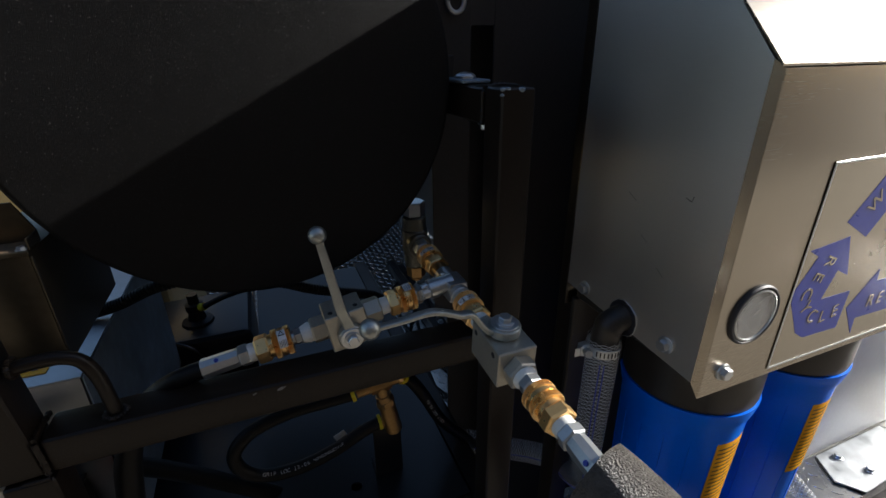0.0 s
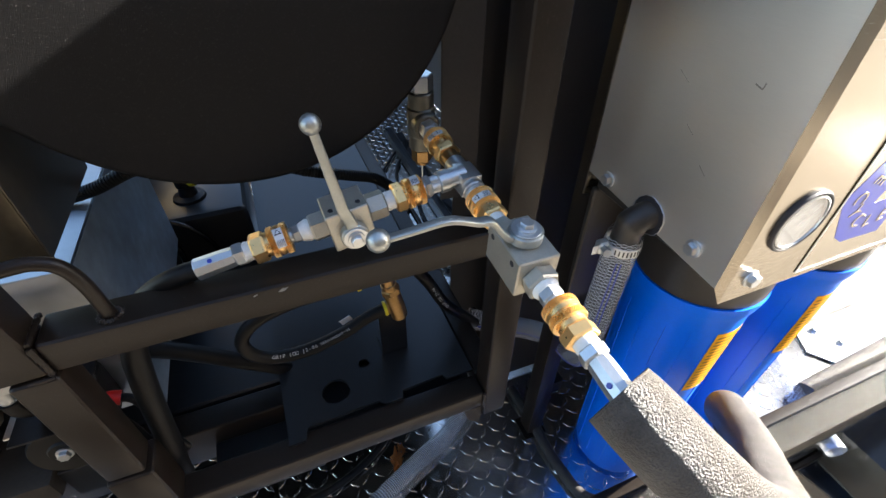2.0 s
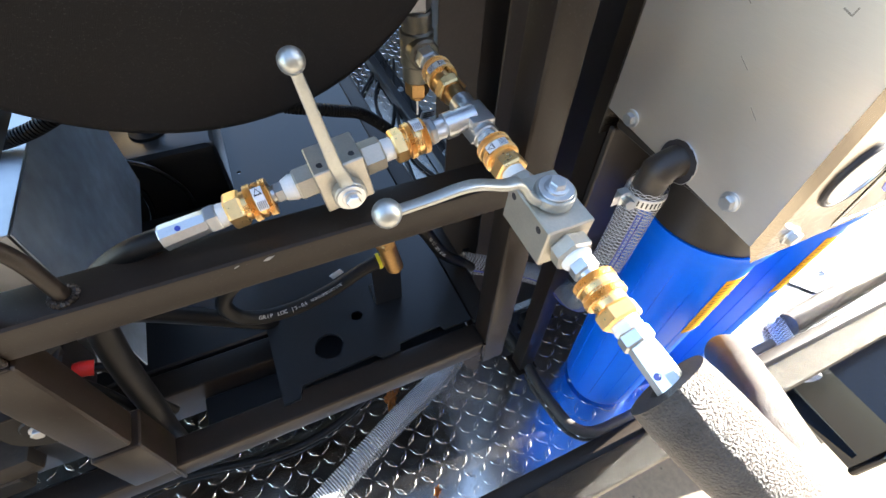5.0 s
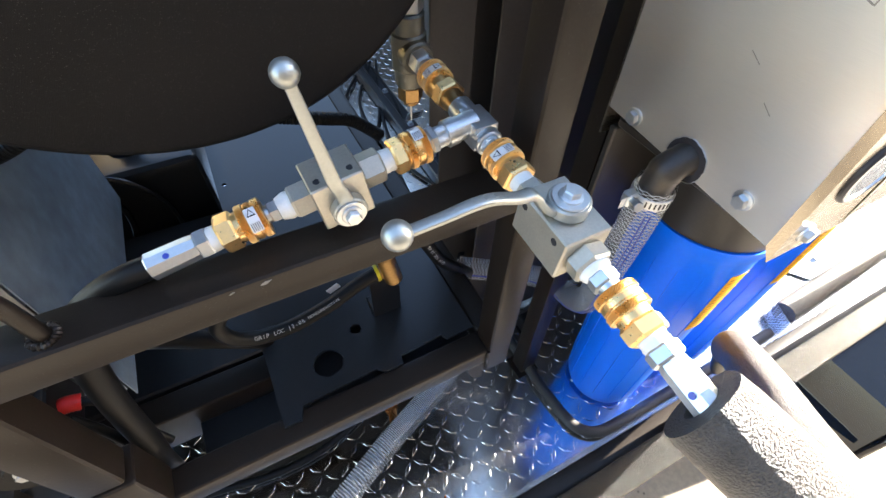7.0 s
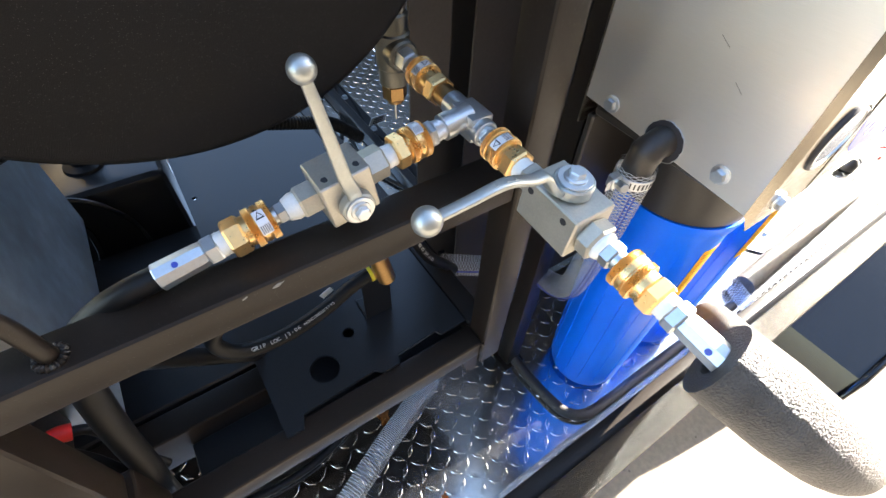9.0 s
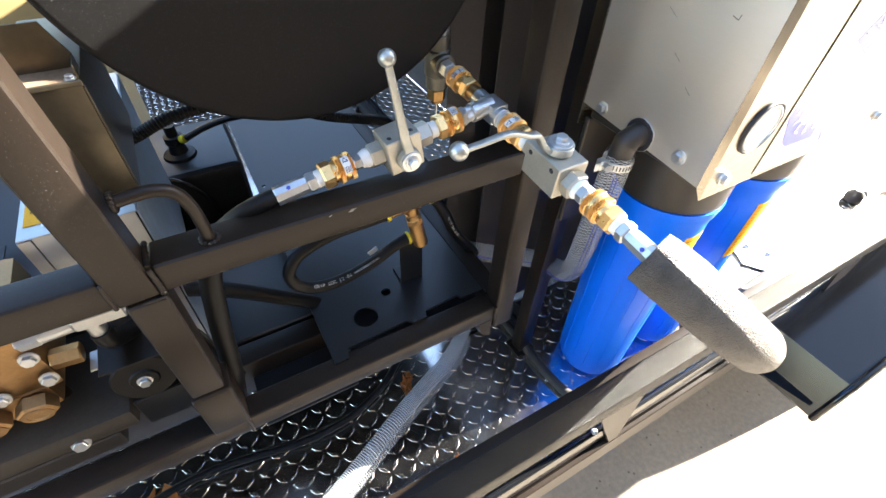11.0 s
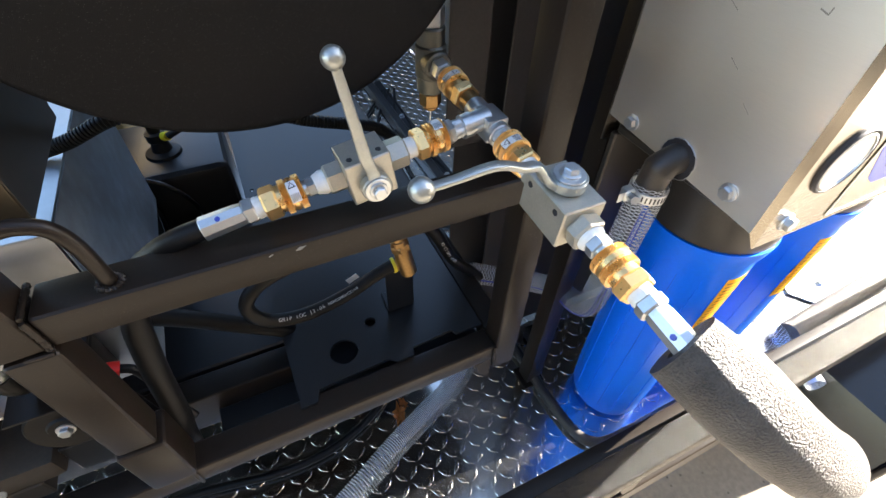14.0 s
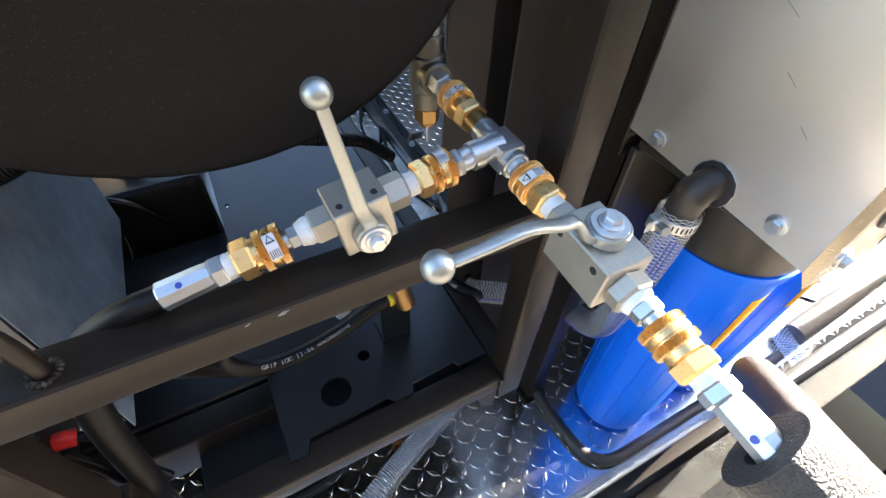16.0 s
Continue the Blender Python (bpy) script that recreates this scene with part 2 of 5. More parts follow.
def box(bm, x0, x1, y0, y1, z0, z1, bevel=0.0, m=None, seg=1):
    vs = [bm.verts.new((x, y, z)) for x in (x0, x1) for y in (y0, y1) for z in (z0, z1)]
    fs = [bm.faces.new([vs[i] for i in q]) for q in ((0, 1, 3, 2), (4, 6, 7, 5), (0, 4, 5, 1), (2, 3, 7, 6), (0, 2, 6, 4), (1, 5, 7, 3))]
    if bevel:
        es = list({e for f in fs for e in f.edges})
        out = bmesh.ops.bevel(bm, geom=es, offset=bevel, segments=seg, affect="EDGES", profile=0.6)
        vs = list({v for v in vs if v.is_valid} | set(out["verts"]))
    if m is not None:
        bmesh.ops.transform(bm, matrix=m, verts=vs)
    return bm


def B(*args, **kw):
    return box(bmesh.new(), *args, **kw)


def basis(d):
    d = Vector(d).normalized()
    a = Vector((0, 0, 1)) if abs(d.z) < 0.9 else Vector((0, 1, 0))
    u = d.cross(a).normalized()
    return u, u.cross(d).normalized(), d


def lathe(bm, p, d, profile, seg=24, turn=0.0, cap=True):
    """Rings of (distance along d, radius) about the axis through p."""
    u, v, d = basis(d)
    p = Vector(p)
    rings = []
    for s, r in profile:
        rings.append([bm.verts.new(p + d * s + (u * math.cos(a) + v * math.sin(a)) * r) for a in (turn + 2 * math.pi * k / seg for k in range(seg))])
    for a, b in zip(rings, rings[1:]):
        for k in range(seg):
            bm.faces.new((a[k], a[(k + 1) % seg], b[(k + 1) % seg], b[k]))
    if cap:
        bm.faces.new(rings[0])
        bm.faces.new(rings[-1])
    return bm


def rod(p, q, r, seg=20, edge=0.0, turn=0.0):
    p, q = Vector(p), Vector(q)
    n = (q - p).length
    prof = [(0, r - edge), (edge, r), (n - edge, r), (n, r - edge)] if edge else [(0, r), (n, r)]
    return lathe(bmesh.new(), p, q - p, prof, seg, turn)


def hexnut(p, q, r, turn=0.26):
    """A six-sided nut whose corners are turned down."""
    p, q = Vector(p), Vector(q)
    n = (q - p).length
    c = min(0.12 * r, n * 0.3)
    return lathe(bmesh.new(), p, q - p, [(0, r * 0.9), (c, r), (n - c, r), (n, r * 0.9)], 6, turn)


def knurl(p, q, r, seg=92, rows=5, deep=0.075, lip=0.0005):
    """A round sleeve with a crossed knurl of small raised diamonds."""
    bm = bmesh.new()
    p, q = Vector(p), Vector(q)
    u, v, d = basis(q - p)
    n = (q - p).length
    prof = [(0, r * 0.93, 0), (lip, r * 0.97, 0)] + [(lip + (n - 2 * lip) * (k + 0.5) / rows, r, 1 + k) for k in range(rows)] + [(n - lip, r * 0.97, 0), (n, r * 0.93, 0)]
    rings = []
    for s, rad, k in prof:
        ring = []
        for i in range(seg):
            a = 2 * math.pi * i / seg
            low = k > 0 and (i + k) % 2 == 0
            ring.append((bm.verts.new(p + d * s + (u * math.cos(a) + v * math.sin(a)) * rad * (1 - deep * low)), low))
        rings.append(ring)
    for a, b in zip(rings, rings[1:]):
        for k in range(seg):
            j = (k + 1) % seg
            if a[k][1] or b[j][1]:
                bm.faces.new((a[k][0], a[j][0], b[j][0]))
                bm.faces.new((a[k][0], b[j][0], b[k][0]))
            else:
                bm.faces.new((a[k][0], a[j][0], b[k][0]))
                bm.faces.new((a[j][0], b[j][0], b[k][0]))
    bm.faces.new([w for w, low in rings[0]])
    bm.faces.new([w for w, low in rings[-1]])
    return bm


def curve(points, steps=8):
    """Points along a smooth line through the given ones."""
    P = [Vector(p) for p in points]
    P = [P[0] * 2 - P[1]] + P + [P[-1] * 2 - P[-2]]
    out = []
    for a, b, c, d in zip(P, P[1:], P[2:], P[3:]):
        for k in range(steps):
            t = k / steps
            out.append(0.5 * (2 * b + (c - a) * t + (2 * a - 5 * b + 4 * c - d) * t * t + (3 * b - a - 3 * c + d) * t ** 3))
    return out + [P[-2]]


def bulge(c, k):
    return math.copysign(abs(c) ** k, c)


def sweep(line, r, seg=14, flat=1.0, up=None, cap=True, sq=1.0):
    """A tube along a line; r is a number or a function of the part of the way; flat squeezes it along up."""
    bm = bmesh.new()
    rings, n = [], len(line)
    u = None
    for i, p in enumerate(line):
        d = (line[min(i + 1, n - 1)] - line[max(i - 1, 0)]).normalized()
        if u is None:
            u = basis(d)[0] if up is None else d.cross(Vector(up)).normalized()
        u = (u - d * u.dot(d)).normalized()
        v = u.cross(d)
        rad = r(i / (n - 1)) if callable(r) else r
        rings.append([bm.verts.new(p + u * bulge(math.cos(a), sq) * rad + v * bulge(math.sin(a), sq) * rad * flat) for a in (2 * math.pi * (k + 0.5) / seg for k in range(seg))])
    for a, b in zip(rings, rings[1:]):
        for k in range(seg):
            bm.faces.new((a[k], a[(k + 1) % seg], b[(k + 1) % seg], b[k]))
    if cap:
        bm.faces.new(rings[0])
        bm.faces.new(rings[-1])
    return bm


def ball(p, r, seg=20):
    bm = bmesh.new()
    bmesh.ops.create_uvsphere(bm, u_segments=seg, v_segments=seg // 2 + 2, radius=r, matrix=Matrix.Translation(p))
    return bm


def plate(outline, normal_axis, a, b, bevel=0.0):
    """A plate from a 2D outline, between a and b along the axis x, y or z."""
    bm = bmesh.new()
    def at(p, w):
        return {"x": (w, p[0], p[1]), "y": (p[0], w, p[1]), "z": (p[0], p[1], w)}[normal_axis]
    lo, hi = [bm.verts.new(at(p, a)) for p in outline], [bm.verts.new(at(p, b)) for p in outline]
    bm.faces.new(lo)
    bm.faces.new(hi)
    n = len(outline)
    for k in range(n):
        bm.faces.new((lo[k], lo[(k + 1) % n], hi[(k + 1) % n], hi[k]))
    if bevel:
        bmesh.ops.bevel(bm, geom=list(bm.edges), offset=bevel, segments=2, affect="EDGES")
    return bm


def bolt(parent, p, d, r=0.008, washer=True, material=None, name="bolt"):
    """A hex-head bolt with its flange, facing along d."""
    material = material or ZINC
    p, d = Vector(p), Vector(d).normalized()
    bm = lathe(bmesh.new(), p + d * r * 0.28, d, [(0, r * 0.98), (r * 0.1, r), (r * 0.62, r), (r * 0.75, r * 0.88)], 6, 0.2)
    lathe(bm, p, d, [(0, r * 1.35), (r * 0.22, r * 1.3), (r * 0.3, r * 1.05)] if washer else [(0, r * 0.5), (r * 0.3, r * 0.5)], 24)
    return part(name, bm, material, parent, sharp=25)


def words(text, size, m, material, parent, name="lettering", thick=0.0002):
    cu = bpy.data.curves.new("text", "FONT")
    cu.body, cu.size, cu.extrude = text, size, thick
    cu.align_x, cu.align_y = "CENTER", "CENTER"
    ob = bpy.data.objects.new("text", cu)
    me = bpy.data.meshes.new_from_object(ob)
    bpy.data.objects.remove(ob)
    me.transform(m)
    me.materials.append(material)
    ob = new(name, me)
    ob.parent = parent
    ob.matrix_parent_inverse = BASE.get(parent, Matrix()).inverted()
    return ob

# ---- setting ----
bm = bmesh.new()
box(bm, -300, 300, -300, 300, -0.9, -0.5)
structure("ground", bm, CONCRETE, "pale concrete paving in low sun", "ground")
bm = B(-14, -2.2, 5.5, 17.5, -0.5, -0.47, bevel=0.01)
structure("lawn", bm, GRASS, "strip of dry yellow grass beside the paving", "grass")

structure("earth", B(-70, 20, 17.51, 110, -0.5, -0.475), EARTH, "bare brown earth beyond the dry grass", "ground")
structure("road", B(-70, 20, 22.2, 27.5, -0.474, -0.465), ASPHALT, "grey asphalt road behind the grass verge", "road")
structure("kerb", B(-70, 20, 27.51, 27.8, -0.474, -0.36, bevel=0.01), CONCRETE, "pale concrete kerb along the road", "kerb")

# added panel: keeps bright sky out of the rear deck's reflections
structure("sky_block_north", B(-0.7, 0.895, 3.1, 3.14, 0.003, 1.02), CABINET, "added black panel keeping sky reflections off the rear deck", "bulkhead")
# unseen wall, added for its brown bounce and reflection on front-facing parts
structure("bounce_wall_south", B(-9, 9, -4.4, -4.0, -0.5, 5.0), PLASTER, "unseen brown wall added to tone the front faces", "wall")

deck = structure("floor", B(-1.6, 2.6, 0.2145, 3.4, -0.02, 0.0), DECK, "polished aluminium tread plate deck of the trailer", "trailer floor")


def lugs(x0, x1, y0, y1, pitch, z):
    """Flat-topped diamond lugs: their bevelled edges and their tops, as two meshes."""
    rims, tops = bmesh.new(), bmesh.new()
    L, W, Hh = 0.0136, 0.0043, 0.0013
    nx, ny = int((x1 - x0) / pitch), int((y1 - y0) / pitch)
    shape = ((-1, -0.08), (-0.06, -1), (0.06, -1), (1, -0.08), (1, 0.08), (0.06, 1), (-0.06, 1), (-1, 0.08))
    for i in range(nx):
        for j in range(ny):
            a = radians(45 if (i + j) % 2 else -45) + random.uniform(-0.03, 0.03)
            c = Vector((x0 + (i + 0.5) * pitch, y0 + (j + 0.5) * pitch, z))
            e, n = Vector((math.cos(a), math.sin(a), 0)), Vector((-math.sin(a), math.cos(a), 0))
            tilt = Vector((random.uniform(-0.02, 0.02), random.uniform(-0.02, 0.02), 0))
            low = [c + e * p * L + n * w * W for p, w in shape]
            high = [c + e * p * (L - 0.0016) + n * w * (W - 0.0011) + Vector((0, 0, Hh)) for p, w in shape]
            for v in high:
                v.z += tilt.dot(v - c)
            base, brow = [rims.verts.new(v) for v in low], [rims.verts.new(v) for v in high]
            for k in range(8):
                rims.faces.new((base[k], base[(k + 1) % 8], brow[(k + 1) % 8], brow[k]))
            tops.faces.new([tops.verts.new(v) for v in high])
    return rims, tops


rims, tops = lugs(-1.0, 2.2, 0.218, 3.0, 0.029, 0.0)
for piece in (part("lug_edges", rims, LUG, deck, "bevelled edges of the raised lugs, paler for their shine", sharp=20, clean=False), part("lug_tops", tops, DECK, deck, sharp=20, clean=False)):
    tagged(piece, kind="stuff")

# dark strip in place of the rail's underside mirrored in the deck
part("dark_reflection_strip", B(-1.6, 2.6, 0.2146, 0.262, 0.0002, 0.0007), FRAME, deck, "dark strip standing for the rail mirrored in the deck")

# the trailer's side rails
rail = thing("trailer_side_rail", "black textured square tube rail along the side of the trailer", "trailer rail", (0.5, 0.18, 0.0), kind="structure")
part("tube", B(-1.6, 2.6, 0.16, 0.199, 0.333, 0.384, bevel=0.005, seg=2), LINER, rail)
part("inner_angle", B(-1.6, 2.6, 0.1995, 0.2265, 0.298, 0.341, bevel=0.003, seg=2), FRAME, rail, "smooth black angle along the rail")
for x in (-0.86, 0.0, 0.86):
    bm = bmesh.new()
    q = [(x + 0.30, 0.187, 0.3325), (x + 0.475, 0.187, 0.3325), (x + 0.512, 0.187, -0.042), (x + 0.485, 0.187, -0.042), (x + 0.36, 0.187, 0.22)]
    lo, hi = [bm.verts.new(p) for p in q], [bm.verts.new((p[0], p[1] + 0.008, p[2])) for p in q]
    bm.faces.new(lo)
    bm.faces.new(hi)
    for k in range(5):
        bm.faces.new((lo[k], lo[(k + 1) % 5], hi[(k + 1) % 5], hi[k]))
    part("support_strut", bm, FRAME, rail)
outer = thing("trailer_outer_frame", "black steel channel outside the deck rail", "trailer frame", (0.5, 0.2, -0.1), kind="structure")
part("channel", B(-1.6, 2.6, 0.1992, 0.2132, -0.16, 0.053, bevel=0.005, seg=3), FENDER, outer)
part("outer_lip", B(-1.6, 2.6, 0.185, 0.1985, -0.15, -0.04, bevel=0.003), FRAME, outer)
for x in (0.421, 1.25, -0.4):
    bolt(outer, (x, 0.206, 0.053), (0, 0, 1), 0.006)

# ---- skid frame ----
skid = thing("skid_frame", "black painted square-tube steel skid frame", "equipment frame", (0.0, 0.4, 0.0))
S = 0.04
YF = 0.405
def tube(name, *a):
    return part(name, B(*a, bevel=0.0055, seg=3), FRAME, skid)
tube("top_rail", -0.215, 0.24, YF + 0.003, YF + 0.045, 0.695, 0.733)
part("corner_post", box(bmesh.new(), -0.258, -0.217, YF, YF + S, 0.695, 0.998, bevel=0.0055, seg=3, m=Matrix.Translation((-0.237, 0, 0.7)) @ Matrix.Rotation(radians(-3.2), 4, "Y") @ Matrix.Translation((0.237, 0, -0.7))), FRAME, skid)
tube("corner_post", -0.254, -0.213, YF, YF + S, 0.50, 0.691)
tube("post_foot", -0.258, -0.207, YF - 0.002, YF + S + 0.006, 0.395, 0.497)
tube("corner_post", 0.239, 0.279, YF, YF + S, 0.33, 1.016)
tube("tank_bearer", 0.239, 0.279, YF + S + 0.002, 1.3, 0.975, 1.014)
tube("tank_bearer", -0.277, -0.236, YF + S + 0.002, 1.3, 0.957, 0.997)
tube("side_rail", -1.4, -0.26, YF + 0.004, YF + 0.045, 0.692, 0.732)
tube("lower_rail", -1.4, 0.24, YF + 0.003, YF + 0.043, 0.357, 0.396)
tube("lower_rail", 0.2395, 0.279, YF + S + 0.002, 1.4, 0.357, 0.396)

# skid plate, notched along its front edge
notch = [(-0.066, 0.43), (-0.043, 0.43), (-0.036, 0.4485), (0.075, 0.4535), (0.085, 0.444), (0.112, 0.444), (0.116, 0.4575), (0.185, 0.4615), (0.19, 0.452), (0.236, 0.452), (0.236, 1.35), (-0.066, 1.35)]
def holed_plate(outline, z0, z1, holes):
    """A flat plate with round holes right through it."""
    bm = bmesh.new()
    rims = []
    loops = [[bm.verts.new((*p, z1)) for p in outline]]
    for x, y, r in holes:
        loops.append([bm.verts.new((x + r * math.cos(2 * math.pi * k / 28), y + r * math.sin(2 * math.pi * k / 28), z1)) for k in range(28)])
    es = [bm.edges.new((l[k], l[(k + 1) % len(l)])) for l in loops for k in range(len(l))]
    bmesh.ops.triangle_fill(bm, edges=es, use_beauty=True)
    out = bmesh.ops.extrude_face_region(bm, geom=list(bm.faces))
    bmesh.ops.translate(bm, vec=(0, 0, z0 - z1), verts=[v for v in out["geom"] if isinstance(v, bmesh.types.BMVert)])
    return bm
skid_plate = part("deck_plate", holed_plate(notch, 0.398, 0.403, ((0.015, 0.494, 0.0215), (0.07, 0.53, 0.009), (-0.05, 0.955, 0.0045))), SHEET, skid, "black sheet steel deck plate with drilled holes")
tube("cross_beam", -1.35, -0.03, 0.553, 0.6, 0.235, 0.325)
part("under_pan", B(-0.029, 0.236, 0.452, 0.603, 0.362, 0.366, bevel=0.001), SHEET, skid)
part("front_pan", B(-0.2, -0.03, 0.4485, 0.5525, 0.275, 0.279, bevel=0.001), SHEET, skid)
part("belly_pan", B(-0.9, 0.236, 0.604, 0.968, 0.15, 0.33, bevel=0.003), SHEET, skid)
# rounded gusset under the corner
part("gusset", plate([(0.205, 0.357), (0.238, 0.357), (0.238, 0.3), (0.228, 0.305), (0.213, 0.322)], "y", 0.41, 0.44, 0.002), FRAME, skid)
# weld beads
def bead(pts, r=0.0028):
    part("weld_bead", sweep(curve(pts, 6), lambda t: r * (0.8 + 0.4 * math.sin(60 * t) ** 2), 8), FRAME, skid)
bead([(-0.2165, 0.408, 0.735), (-0.2165, 0.43, 0.735), (-0.2165, 0.447, 0.735)])
bead([(-0.2165, 0.4065, 0.733), (-0.2155, 0.4065, 0.71), (-0.2155, 0.4065, 0.696)])
bead([(0.239, 0.444, 1.014), (0.259, 0.445, 1.016), (0.279, 0.444, 1.014)])
bead([(0.238, 0.445, 1.01), (0.238, 0.445, 0.99), (0.238, 0.445, 0.976)])
bead([(-0.276, 0.445, 0.998), (-0.256, 0.446, 0.999), (-0.236, 0.445, 0.997)])
bead([(-0.235, 0.446, 0.995), (-0.234, 0.446, 0.975), (-0.233, 0.446, 0.957)])
bead([(-0.259, 0.407, 0.73), (-0.259, 0.407, 0.695)])
ring = [(-0.157 + 0.0085 * math.cos(k * math.pi / 6), 0.424 + 0.0085 * math.sin(k * math.pi / 6), 0.7335) for k in range(13)]
bead(ring, 0.003)
bead([(-0.2165, 0.424 + 0.008 * math.sin(k), 0.804 + 0.008 * math.cos(k)) for k in (0, 1.05, 2.1, 3.14, 4.2, 5.24, 6.28)], 0.0026)
bead([(-0.236, 0.4055, 0.6925), (-0.215, 0.4055, 0.6925)], 0.002)
bead([(-0.2115, 0.4065, 0.397), (-0.2115, 0.4065, 0.36)], 0.003)
bead([(0.2375, 0.4065, 0.396), (0.2375, 0.4065, 0.36)], 0.003)
bead([(0.2385, 0.41, 0.7345), (0.2385, 0.43, 0.7345), (0.2385, 0.447, 0.7345)], 0.003)
# bare weld spatter where the bearers meet the posts
def spatter(pts, seed):
    rnd = random.Random(seed)
    for x, y, z in pts:
        r = rnd.uniform(0.0016, 0.003)
        bm = bmesh.new()
        bmesh.ops.create_icosphere(bm, subdivisions=2, radius=r)
        for v in bm.verts:
            v.co *= rnd.uniform(0.85, 1.1)
            v.co.x *= 1.5
        bmesh.ops.translate(bm, vec=(x, y, z), verts=bm.verts)
        part("weld_bead", bm, GALV_DARK, skid, "bare metal weld bead")
spatter([(-0.237 - 0.0055 * k, 0.408 + 0.001 * k, 0.9975) for k in range(3)], 5)
spatter([(0.241, 0.407, 1.0145), (0.2405, 0.4068, 1.009), (0.2465, 0.4072, 1.0148), (0.262, 0.4068, 1.0135)], 9)
# hook welded to post and rail
hook = curve([(-0.218, 0.424, 0.803), (-0.2, 0.424, 0.805), (-0.183, 0.424, 0.805), (-0.168, 0.424, 0.797), (-0.16, 0.424, 0.775), (-0.157, 0.424, 0.735)], 6)
part("tie_hook", sweep(hook, 0.0063, 14), FRAME, skid)

# chips in the paint of the rail
def chip(x, z, s):
    rnd = random.Random(int(1000 * s) + int(1000 * abs(x)))
    bm = bmesh.new()
    ring = [bm.verts.new((x + s * rnd.uniform(0.4, 1.0) * math.cos(a) + 0.5 * s * math.sin(a), 0.4077, z + 0.5 * s * rnd.uniform(0.4, 1.0) * math.sin(a))) for a in [2 * math.pi * k / 9 for k in range(9)]]
    back = [bm.verts.new((v.co.x, 0.4083, v.co.z)) for v in ring]
    bm.faces.new(ring)
    for k in range(9):
        bm.faces.new((ring[k], ring[(k + 1) % 9], back[(k + 1) % 9], back[k]))
    part("paint_chip", bm, FADED, skid, "bare metal paint chip")
chip(-0.008, 0.7262, 0.006)
chip(-0.034, 0.7275, 0.0025)

# pads that carry the drum
def pad(x, y, z):
    t = thing("drum_mount", "steel mounting pad, tinted for reflected sky, bolted to the frame", "mount", (x, y, z), group="drum mounts")
    # the pad's blue stands for the sky it reflects
    part("pad", B(x - 0.019, x + 0.017, y - 0.035, y + 0.035, z + 0.0005, z + 0.0045, bevel=0.001), GALV_DARK, t)
    part("bolt", lathe(bmesh.new(), (x, y, z + 0.0046), (0, 0, 1), [(0, 0.0135), (0.0025, 0.013), (0.005, 0.0105), (0.0068, 0.006), (0.0073, 0.001)], 28), ZINC, t, "domed zinc bolt head")
    bolt(t, (x, y - 0.06, z - 0.0405), (0, 0, -1), 0.0075)
    part("stay", B(min(x, x * 0.8), max(x, x * 0.8), y + 0.0355, y + 0.041, z + 0.0005, z + 0.03, bevel=0.001), SHEET, t)
pad(0.256, 0.53, 1.0145)
pad(-0.262, 0.6, 0.9975)

# ---- black drum ----
drum = thing("steel_drum", "round black powder-coated steel drum lying on its side", "drum", (0.016, 0.5, 0.79))
R, C = 0.2245, (-0.0005, 0.5, 1.0205)
part("end_plate", lathe(bmesh.new(), C, (0, 1, 0), [(0.0, 0.002), (0.0, R * 0.4), (0.0, R * 0.8), (0.0, R - 0.007), (0.0, R - 0.004), (0.0015, R - 0.001), (0.004, R), (0.006, R - 0.001)], 160), POWDER, drum, sharp=60)
part("shell", lathe(bmesh.new(), (C[0], C[1] + 0.007, C[2]), (0, 1, 0), [(0, R - 0.003), (0.004, R - 0.006), (0.63, R - 0.006), (0.632, 0.01)], 128), POWDER, drum)
part("rim_weld", lathe(bmesh.new(), (C[0], C[1] + 0.0055, C[2]), (0, 1, 0), [(0, R - 0.003), (0.0008, R + 0.0006), (0.0024, R + 0.0008), (0.0034, R - 0.003)], 128, cap=False), FRAME, drum)

# ---- stainless filter cabinet ----
cab = thing("filter_cabinet", "brushed stainless steel cabinet over the two filter housings", "cabinet", (0.62, 0.36, 0.703))
X0, X1, Y0, Y1, ZB, ZM, ZT = 0.40, 0.86, 0.25, 0.475, 0.703, 1.13, 1.195
side = [(Y0 + 0.0062, 0.7205), (Y1, 0.737), (Y1, ZT), (0.335, ZM), (Y0 + 0.0062, 1.0415)]
# side panels carry the lightened stainless; the steel is the front's
part("side_panel", plate(side, "x", X0, X0 + 0.002), STEEL_LIT_SIDE, cab)
part("side_panel", plate(side, "x", X1 - 0.002, X1), STEEL_LIT_SIDE, cab)
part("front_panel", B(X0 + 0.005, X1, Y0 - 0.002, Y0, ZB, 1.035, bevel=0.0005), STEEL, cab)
bm = bmesh.new()
fa = [bm.verts.new(p) for p in ((X0 + 0.005, Y0 - 0.002, ZB), (X0, Y0 + 0.006, 0.7205), (X0, Y0 + 0.006, 1.0413), (X0 + 0.005, Y0 - 0.002, 1.035))]
fb = [bm.verts.new((v.co.x + 0.001, v.co.y + 0.0006, v.co.z)) for v in fa]
bm.faces.new(fa)
bm.faces.new(fb)
for k in range(4):
    bm.faces.new((fa[k], fa[(k + 1) % 4], fb[(k + 1) % 4], fb[k]))
part("front_flange", bm, STEEL, cab)
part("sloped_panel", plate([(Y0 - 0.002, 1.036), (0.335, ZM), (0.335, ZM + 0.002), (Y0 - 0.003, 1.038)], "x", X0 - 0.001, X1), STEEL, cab)
